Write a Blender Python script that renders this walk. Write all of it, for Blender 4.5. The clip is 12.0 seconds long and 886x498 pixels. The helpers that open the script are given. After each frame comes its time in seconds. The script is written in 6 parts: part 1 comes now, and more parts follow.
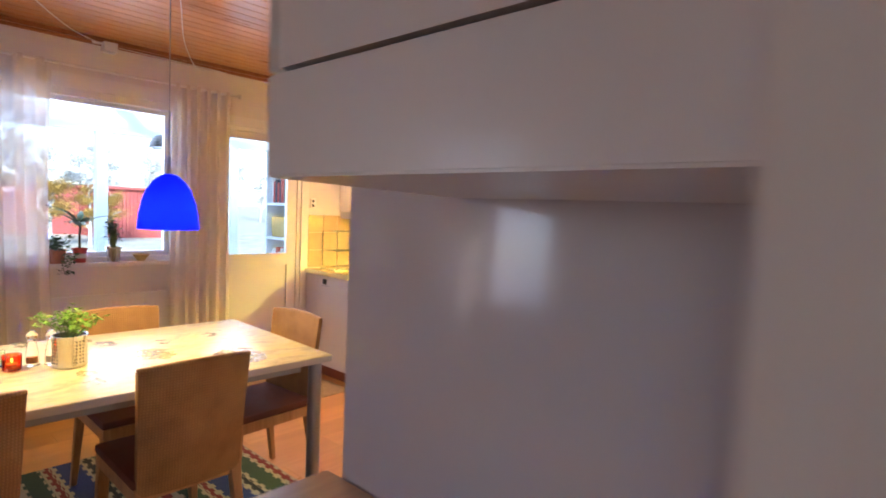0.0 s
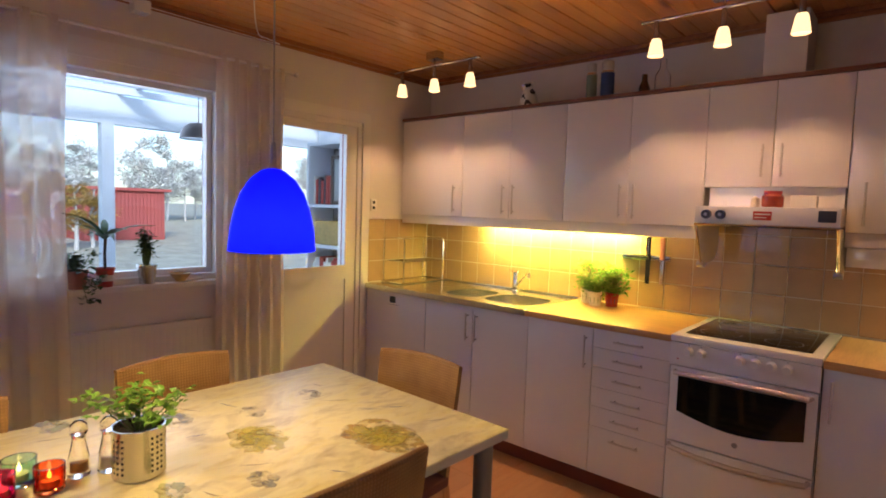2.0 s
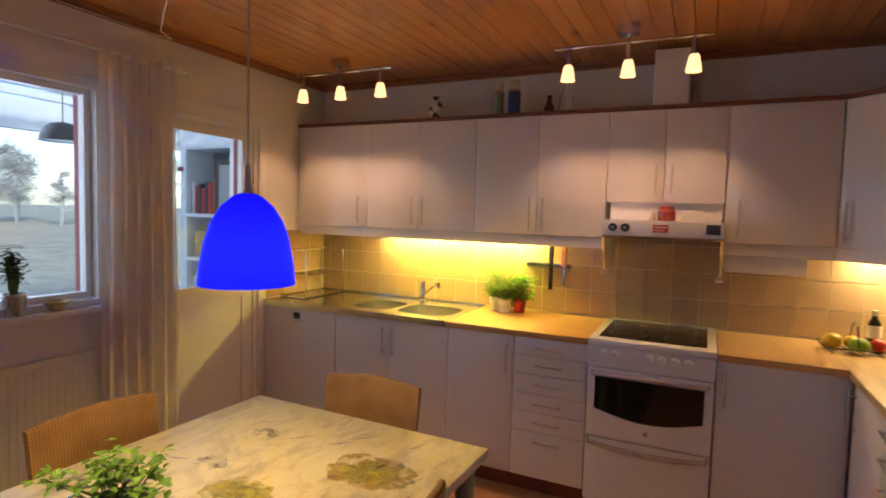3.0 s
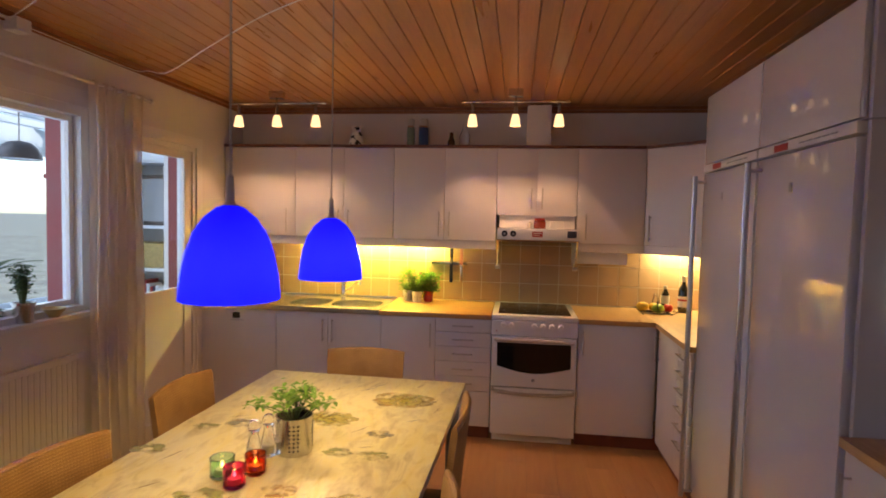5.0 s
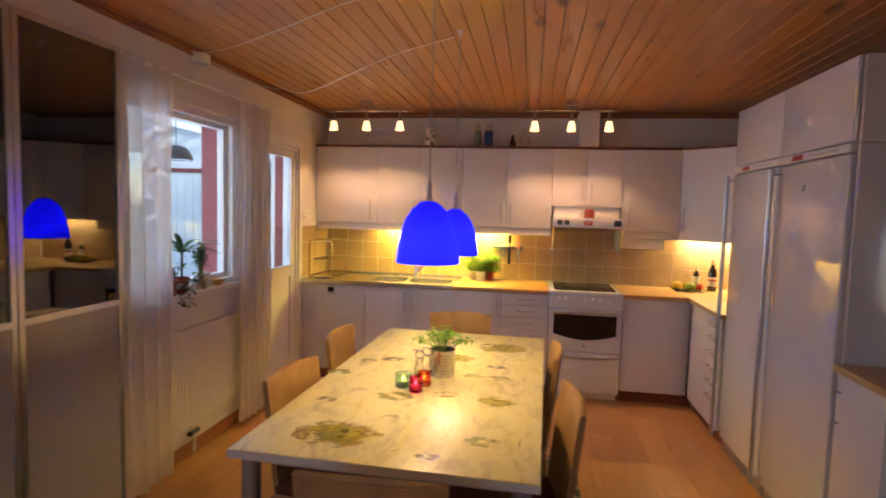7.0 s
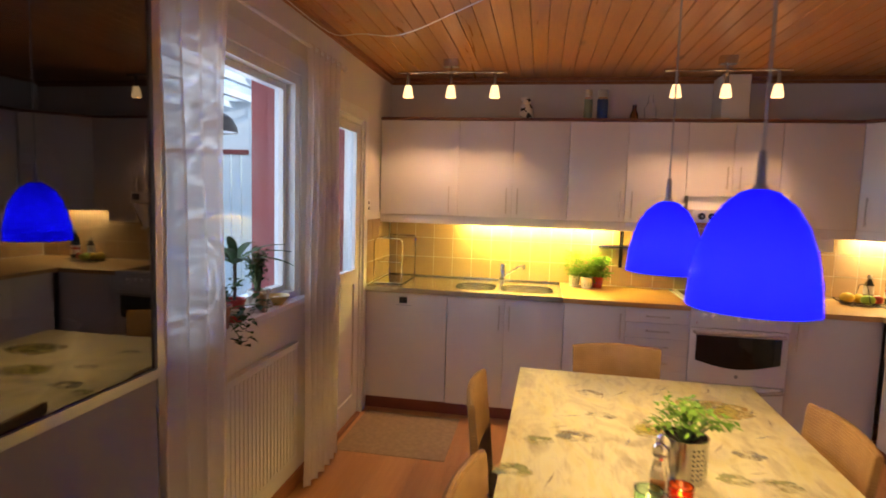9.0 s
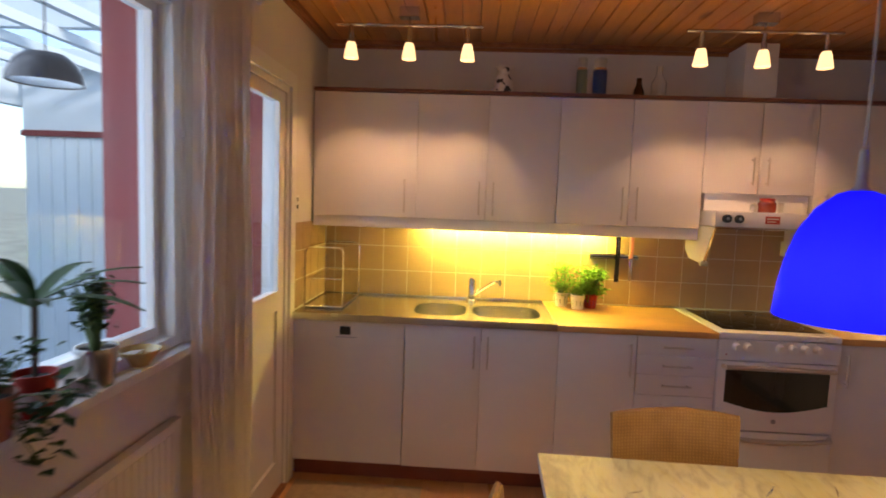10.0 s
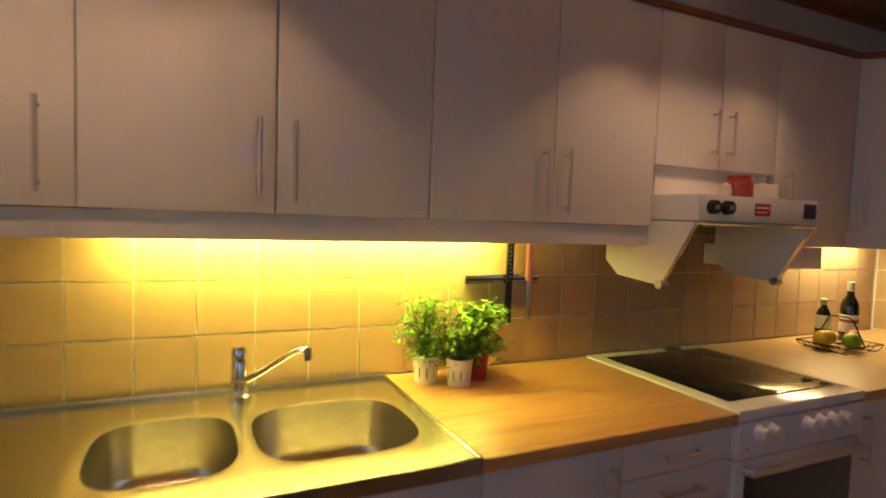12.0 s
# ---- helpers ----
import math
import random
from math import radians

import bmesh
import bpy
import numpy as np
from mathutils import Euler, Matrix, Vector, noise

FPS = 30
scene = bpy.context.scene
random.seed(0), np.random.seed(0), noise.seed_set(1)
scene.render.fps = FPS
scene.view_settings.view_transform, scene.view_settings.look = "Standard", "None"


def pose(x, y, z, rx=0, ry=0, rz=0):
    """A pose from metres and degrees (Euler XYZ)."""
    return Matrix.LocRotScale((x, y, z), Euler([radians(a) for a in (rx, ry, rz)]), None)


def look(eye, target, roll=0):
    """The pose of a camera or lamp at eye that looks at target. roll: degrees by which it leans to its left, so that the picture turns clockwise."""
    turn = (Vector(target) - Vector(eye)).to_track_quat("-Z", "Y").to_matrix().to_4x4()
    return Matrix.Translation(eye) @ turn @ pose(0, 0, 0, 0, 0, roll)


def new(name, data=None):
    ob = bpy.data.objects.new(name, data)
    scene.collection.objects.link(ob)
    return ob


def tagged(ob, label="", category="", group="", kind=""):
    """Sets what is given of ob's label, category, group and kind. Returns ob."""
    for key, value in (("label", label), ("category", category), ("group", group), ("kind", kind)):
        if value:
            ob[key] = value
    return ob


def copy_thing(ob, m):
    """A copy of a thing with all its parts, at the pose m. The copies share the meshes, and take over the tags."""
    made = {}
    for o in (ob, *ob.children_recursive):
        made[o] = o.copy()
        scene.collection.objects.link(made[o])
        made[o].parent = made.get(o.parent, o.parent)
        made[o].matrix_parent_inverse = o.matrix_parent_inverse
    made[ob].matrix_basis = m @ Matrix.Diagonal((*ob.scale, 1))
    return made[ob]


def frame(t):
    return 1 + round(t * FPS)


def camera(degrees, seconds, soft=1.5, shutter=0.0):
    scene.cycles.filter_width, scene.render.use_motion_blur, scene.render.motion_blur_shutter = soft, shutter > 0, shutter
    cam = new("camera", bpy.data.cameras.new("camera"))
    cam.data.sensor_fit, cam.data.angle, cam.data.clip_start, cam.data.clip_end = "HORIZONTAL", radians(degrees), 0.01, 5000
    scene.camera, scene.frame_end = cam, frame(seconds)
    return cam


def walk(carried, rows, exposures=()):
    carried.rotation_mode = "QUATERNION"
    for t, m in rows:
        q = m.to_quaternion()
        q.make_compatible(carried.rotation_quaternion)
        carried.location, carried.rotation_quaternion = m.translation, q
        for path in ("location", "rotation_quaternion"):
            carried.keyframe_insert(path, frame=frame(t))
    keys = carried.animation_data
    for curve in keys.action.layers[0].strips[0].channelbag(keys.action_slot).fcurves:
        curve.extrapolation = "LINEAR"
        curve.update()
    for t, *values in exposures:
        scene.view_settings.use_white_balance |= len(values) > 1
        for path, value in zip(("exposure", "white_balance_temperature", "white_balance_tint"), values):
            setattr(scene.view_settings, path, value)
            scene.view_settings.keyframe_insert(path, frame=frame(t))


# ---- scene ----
cam = camera(77.4, 12.0, soft=1.8, shutter=0.4)
PATH = [
    (0, (0.167, 0.959, 1.455), (-1.186, 2.426, 1.321), 2.4),
    (0.5, (-0.131, 0.952, 1.455), (-1.481, 2.421, 1.310), 2.0),
    (1, (-0.395, 1.035, 1.449), (-1.752, 2.493, 1.301), 1.7),
    (1.5, (-0.664, 1.047, 1.466), (-2.016, 2.513, 1.309), 1.7),
    (2, (-0.922, 1.033, 1.466), (-2.235, 2.535, 1.323), 1.8),
    (2.5, (-1.111, 1.005, 1.490), (-2.229, 2.657, 1.347), 1.7),
    (3, (-1.269, 0.830, 1.531), (-2.131, 2.630, 1.402), 1.6),
    (3.5, (-1.360, 0.589, 1.537), (-1.993, 2.483, 1.421), 1.4),
    (5.3, (-1.692, -0.350, 1.577), (-1.946, 1.631, 1.472), 1.3),
    (5.5, (-1.723, -0.466, 1.581), (-1.977, 1.515, 1.474), 1.3),
    (6, (-1.742, -0.721, 1.589), (-1.997, 1.259, 1.476), 1.4),
    (6.5, (-1.767, -0.899, 1.565), (-2.022, 1.081, 1.445), 1.3),
    (7, (-1.962, -0.976, 1.567), (-2.277, 0.993, 1.423), 1.6),
    (7.5, (-2.236, -0.945, 1.570), (-2.602, 1.014, 1.412), 1.7),
    (7.7, (-2.323, -0.884, 1.564), (-2.699, 1.073, 1.400), 1.9),
    (9.3, (-2.893, 0.204, 1.561), (-3.202, 2.170, 1.371), 1.7),
    (9.5, (-2.961, 0.386, 1.549), (-3.225, 2.360, 1.365), 1.9),
    (10, (-3.066, 0.873, 1.523), (-3.171, 2.862, 1.349), 2.1),
    (10.5, (-3.104, 1.305, 1.469), (-3.011, 3.298, 1.325), 2.1),
    (11, (-3.145, 1.798, 1.461), (-2.886, 3.776, 1.327), 2.0),
    (11.5, (-3.165, 2.222, 1.418), (-2.585, 4.133, 1.310), 1.7),
    (12, (-3.196, 2.685, 1.426), (-2.348, 4.493, 1.308), 2.0),
]
walk(cam, [(t, look(eye, target, roll)) for t, eye, target, roll in PATH],
     [(0.0, 2.35, 6600, 20), (0.5, 2.05, 6350, 19), (1.0, 1.8, 6550, 22), (1.5, 1.5, 6700, 22), (2.0, 1.24, 6750, 22), (2.5, 1.08, 6850, 23), (3.0, 1.03, 6950, 21), (3.5, 1.05, 7050, 21),
      (5.5, 1.2, 7150, 23), (7.5, 1.58, 7150, 20), (9.5, 1.25, 7100, 21), (10.5, 1.02, 7200, 20), (11.5, 0.6, 7150, 18), (12.0, 0.3, 6850, 16)])

# ---- light ----
world = bpy.data.worlds.new("sky")
scene.world = world
world.use_nodes = True
wn = world.node_tree
sky = wn.nodes.new("ShaderNodeTexSky")
sky.sky_type, sky.sun_disc = "NISHITA", False
sky.air_density, sky.dust_density = 1.0, 0.7
sky.ozone_density = 2.5
sky.sun_elevation, sky.sun_rotation = radians(22), radians(117)
wn.links.new(sky.outputs[0], wn.nodes["Background"].inputs[0])
wn.nodes["Background"].inputs[1].default_value = 0.15


def lamp(name, kind, matrix, power, colour, **more):
    data = bpy.data.lights.new(name, kind)
    data.energy, data.color = power, colour
    ob = new(name, data)
    ob.matrix_world = matrix
    if kind == "AREA":
        data.shape, data.size, data.size_y = "RECTANGLE", more["size"], more["size_y"]
    elif kind == "SPOT":
        data.spot_size, data.spot_blend, data.shadow_soft_size = radians(more["cone"]), more["blend"], 0.02
    elif kind == "POINT":
        data.shadow_soft_size = more["radius"]
    return ob


WARM, YELLOW, DAY = (1.0, 0.60, 0.31), (1.0, 0.88, 0.15), (0.72, 0.82, 1.0)
sun = lamp("sun", "SUN", look((8, -4, 3.6), (0, 0, 0)), 3.0, (1.0, 0.95, 0.88))
sun.data.angle = radians(12)
# daylight in the window, the glazed door, and the room behind the walk, with added fill
lamp("window_daylight", "AREA", look((-4.62, 2.02, 1.62), (0, 1.9, 1.25)), 6.0, DAY, size=1.2, size_y=1.2)
lamp("door_daylight", "AREA", look((-4.62, 3.25, 1.58), (0, 3.0, 1.05)), 2.8, DAY, size=0.7, size_y=1.05)
# the lamp at x = 1.4 is added fill, no window is known there
for wx, aim, power in ((-3.2, -1.2, 3.4), (1.4, 0.2, 1.7)):
    lamp("south_fill_daylight", "AREA", look((wx, -2.78, 1.55), (aim, 3.0, 1.0)), power, (0.80, 0.80, 1.0), size=1.1, size_y=1.3)
# under-cabinet tubes
lamp("sink_tube_light", "AREA", look((-2.8, 4.305, 1.385), (-2.8, 4.43, 0.98)), 25.0, YELLOW, size=1.1, size_y=0.035)
lamp("corner_tube_light", "AREA", look((-0.33, 4.285, 1.385), (-0.33, 4.35, 0.9)), 4.6, (1.0, 0.86, 0.40), size=0.5, size_y=0.04)
SPOTS = [(-3.729, 3.76), (-3.43, 3.76), (-3.13, 3.755), (-1.974, 3.75), (-1.673, 3.75), (-1.374, 3.752)]
for sx, sy in SPOTS:
    lamp("spot_bulb", "SPOT", look((sx, sy, 2.222), (sx, sy + 0.03, 1.4)), 5.3, WARM, cone=90, blend=0.55)
PENDANTS = [(-2.361, 1.143, 1.595), (-2.366, 1.923, 1.568)]
for px, py, pz in PENDANTS:
    lamp("pendant_bulb", "POINT", pose(px, py, pz - 0.175), 6.6, (1.0, 0.72, 0.27), radius=0.03)


# ---- materials ----
def node_mat(name):
    m = bpy.data.materials.new(name)
    m.use_nodes = True
    return m, m.node_tree.nodes, m.node_tree.links, m.node_tree.nodes["Principled BSDF"]


def coords(nodes, links, scale, where="Object"):
    c, v = nodes.new("ShaderNodeTexCoord"), nodes.new("ShaderNodeMapping")
    v.inputs["Scale"].default_value = scale if isinstance(scale, tuple) else (scale,) * 3
    links.new(c.outputs[where], v.inputs[0])
    return v


def noise_node(nodes, links, vec, scale, detail=3.0, rough=0.55, distort=0.0):
    n = nodes.new("ShaderNodeTexNoise")
    n.inputs["Scale"].default_value, n.inputs["Detail"].default_value = scale, detail
    n.inputs["Roughness"].default_value, n.inputs["Distortion"].default_value = rough, distort
    links.new(vec.outputs[0], n.inputs["Vector"])
    return n


def ramp(nodes, links, source, stops):
    r = nodes.new("ShaderNodeValToRGB")
    el = r.color_ramp.elements
    while len(el) < len(stops):
        el.new(0.5)
    for e, (p, c) in zip(el, stops):
        e.position, e.color = p, (*c, 1)
    links.new(source, r.inputs[0])
    return r


def mixed(nodes, links, factor, a, b, blend="MIX"):
    m = nodes.new("ShaderNodeMix")
    m.data_type, m.blend_type = "RGBA", blend
    for slot, v in ((0, factor), (6, a), (7, b)):
        if isinstance(v, (int, float)):
            m.inputs[slot].default_value = v
        elif isinstance(v, tuple):
            m.inputs[slot].default_value = (*v, 1)
        else:
            links.new(v, m.inputs[slot])
    return m.outputs[2]


def bumped(nodes, links, p, height, strength, distance=0.002):
    b = nodes.new("ShaderNodeBump")
    b.inputs["Strength"].default_value, b.inputs["Distance"].default_value = strength, distance
    links.new(height, b.inputs["Height"])
    links.new(b.outputs[0], p.inputs["Normal"])


def plain(name, colour, rough=0.5, metal=0.0, vary=0.12, scale=6.0, bump=0.15, fine=90.0, coat=0.0, vary_object=0.0, even=False):
    """Paint, plastic, metal or cloth: a base colour with slow stains, fine grain and uneven gloss."""
    m, n, l, p = node_mat(name)
    v = coords(n, l, 1.0)
    slow, grain = noise_node(n, l, v, scale, 4), noise_node(n, l, v, fine, 3)
    dark = tuple(c * (1 - vary) for c in colour)
    col = ramp(n, l, slow.outputs[0], [(0.3, dark), (0.7, colour)]).outputs[0]
    if vary_object:
        info = n.new("ShaderNodeObjectInfo")
        shade = ramp(n, l, info.outputs["Random"], [(0.0, (1 - vary_object,) * 3), (1.0, (1, 1, 1))])
        col = mixed(n, l, 1.0, col, shade.outputs[0], "MULTIPLY")
    l.new(col, p.inputs["Base Color"])
    r = ramp(n, l, slow.outputs[0], [(0.3, (rough * 0.85,) * 3), (0.75, (min(1, rough * 1.2),) * 3)])
    p.inputs["Roughness"].default_value = rough
    if not even:
        l.new(r.outputs[0], p.inputs["Roughness"])
    p.inputs["Metallic"].default_value = metal
    p.inputs["Coat Weight"].default_value = coat
    if bump:
        bumped(n, l, p, grain.outputs[0], bump, 0.001)
    return m


def wood(name, dark, light, along="y", rings=9.0, rough=0.4, knots=0.0, island=False, per_object=False, bump=0.15):
    m, n, l, p = node_mat(name)
    s = {"x": (0.08, 1, 1), "y": (1, 0.08, 1), "z": (1, 1, 0.08)}[along]
    v = coords(n, l, s)
    if island or per_object:
        src = n.new("ShaderNodeNewGeometry").outputs["Random Per Island"] if island else n.new("ShaderNodeObjectInfo").outputs["Random"]
        add = n.new("ShaderNodeVectorMath")
        sc = n.new("ShaderNodeVectorMath")
        sc.operation = "SCALE"
        l.new(src, sc.inputs["Scale"])
        sc.inputs[0].default_value = (13.0, 7.0, 5.0)
        l.new(v.outputs[0], add.inputs[0])
        l.new(sc.outputs[0], add.inputs[1])
        v = add
    big, grain = noise_node(n, l, v, rings, 5, 0.6, 1.2), noise_node(n, l, v, rings * 9, 3, 0.6)
    f = n.new("ShaderNodeMath")
    f.operation = "MULTIPLY_ADD"
    l.new(grain.outputs[0], f.inputs[0])
    f.inputs[1].default_value = 0.45
    l.new(big.outputs[0], f.inputs[2])
    col = ramp(n, l, f.outputs[0], [(0.5, dark), (0.9, light)]).outputs[0]
    if island or per_object:
        shade = ramp(n, l, src, [(0.0, (0.90, 0.88, 0.86)), (1.0, (1.06, 1.04, 1.0))])
        col = mixed(n, l, 1.0, col, shade.outputs[0], "MULTIPLY")
    if knots:
        kv = coords(n, l, {"x": (0.35, 1, 1), "y": (1, 0.35, 1), "z": (1, 1, 0.35)}[along])
        vor = n.new("ShaderNodeTexVoronoi")
        vor.inputs["Scale"].default_value = knots
        l.new(kv.outputs[0], vor.inputs["Vector"])
        k = ramp(n, l, vor.outputs["Distance"], [(0.05, (0.16, 0.08, 0.04)), (0.12, (1, 1, 1))])
        col = mixed(n, l, 0.85, col, k.outputs[0], "MULTIPLY")
    l.new(col, p.inputs["Base Color"])
    r = ramp(n, l, big.outputs[0], [(0.3, (rough * 0.8,) * 3), (0.7, (rough * 1.25,) * 3)])
    l.new(r.outputs[0], p.inputs["Roughness"])
    if bump:
        bumped(n, l, p, grain.outputs[0], bump, 0.001)
    return m


def glowing(name, colour, strength):
    m, n, l, p = node_mat(name)
    p.inputs["Base Color"].default_value = (*colour, 1)
    p.inputs["Emission Color"].default_value = (*colour, 1)
    p.inputs["Emission Strength"].default_value = strength
    return m


def glass(name, colour=(1, 1, 1), rough=0.0, ior=1.45):
    m, n, l, p = node_mat(name)
    p.inputs["Base Color"].default_value = (*colour, 1)
    p.inputs["Roughness"].default_value, p.inputs["IOR"].default_value = rough, ior
    p.inputs["Transmission Weight"].default_value = 1.0
    return m


def pane_glass(name, tint=(0.96, 0.98, 1.0), gloss=1.0):
    """Thin sheet glass: clear straight through, with mirror gloss by Fresnel."""
    m, n, l, p = node_mat(name)
    n.remove(p)
    clear, shine, mix, fres = (n.new("ShaderNodeBsdfTransparent"), n.new("ShaderNodeBsdfGlossy"), n.new("ShaderNodeMixShader"), n.new("ShaderNodeLayerWeight"))
    clear.inputs[0].default_value = (*tint, 1)
    shine.inputs["Roughness"].default_value = 0.02
    fres.inputs["Blend"].default_value = 0.5
    curve, amount = n.new("ShaderNodeMath"), n.new("ShaderNodeMath")
    curve.operation, amount.operation = "POWER", "MULTIPLY_ADD"
    curve.inputs[1].default_value, amount.inputs[1].default_value, amount.inputs[2].default_value = 5.0, 0.9, 0.03 * gloss
    l.new(fres.outputs["Facing"], curve.inputs[0])
    l.new(curve.outputs[0], amount.inputs[0])
    l.new(amount.outputs[0], mix.inputs[0])
    l.new(clear.outputs[0], mix.inputs[1])
    l.new(shine.outputs[0], mix.inputs[2])
    l.new(mix.outputs[0], n["Material Output"].inputs[0])
    return m


def cloth_sheer(name, colour):
    """Thin woven curtain with a swirling lace pattern: part see-through, part scattering."""
    m, n, l, p = node_mat(name)
    n.remove(p)
    v = coords(n, l, (0.0, 1.0, 0.75))
    vor = n.new("ShaderNodeTexVoronoi")
    vor.feature = "SMOOTH_F1"
    vor.inputs["Scale"].default_value = 5.5
    l.new(v.outputs[0], vor.inputs["Vector"])
    times, wave = n.new("ShaderNodeMath"), n.new("ShaderNodeMath")
    times.operation, wave.operation = "MULTIPLY", "SINE"
    times.inputs[1].default_value = 58.0
    l.new(vor.outputs["Distance"], times.inputs[0])
    l.new(times.outputs[0], wave.inputs[0])
    grain = noise_node(n, l, v, 300.0, 2)
    tr, di, clear = n.new("ShaderNodeBsdfTranslucent"), n.new("ShaderNodeBsdfDiffuse"), n.new("ShaderNodeBsdfTransparent")
    di.inputs[0].default_value = tr.inputs[0].default_value = (*colour, 1)
    a, c = n.new("ShaderNodeMixShader"), n.new("ShaderNodeMixShader")
    share = ramp(n, l, wave.outputs[0], [(0.45, (0.12,) * 3), (0.9, (0.34,) * 3)])
    l.new(share.outputs[0], a.inputs[0])
    l.new(di.outputs[0], a.inputs[1])
    l.new(tr.outputs[0], a.inputs[2])
    c.inputs[0].default_value = 0.80
    l.new(clear.outputs[0], c.inputs[1])
    l.new(a.outputs[0], c.inputs[2])
    b = n.new("ShaderNodeBump")
    b.inputs["Strength"].default_value = 0.2
    l.new(grain.outputs[0], b.inputs["Height"])
    l.new(b.outputs[0], di.inputs["Normal"])
    l.new(c.outputs[0], n["Material Output"].inputs[0])
    return m


def leaf_mat(name, dark, light):
    m, n, l, p = node_mat(name)
    src = n.new("ShaderNodeNewGeometry").outputs["Random Per Island"]
    v = coords(n, l, 1.0)
    g = noise_node(n, l, v, 60.0, 2)
    c = ramp(n, l, src, [(0.0, dark), (1.0, light)]).outputs[0]
    l.new(mixed(n, l, 0.25, c, g.outputs["Color"], "OVERLAY"), p.inputs["Base Color"])
    p.inputs["Roughness"].default_value = 0.6
    p.inputs["Specular IOR Level"].default_value = 0.25
    p.inputs["Transmission Weight"].default_value = 0.0
    p.inputs["Subsurface Weight"].default_value = 0.0
    return m


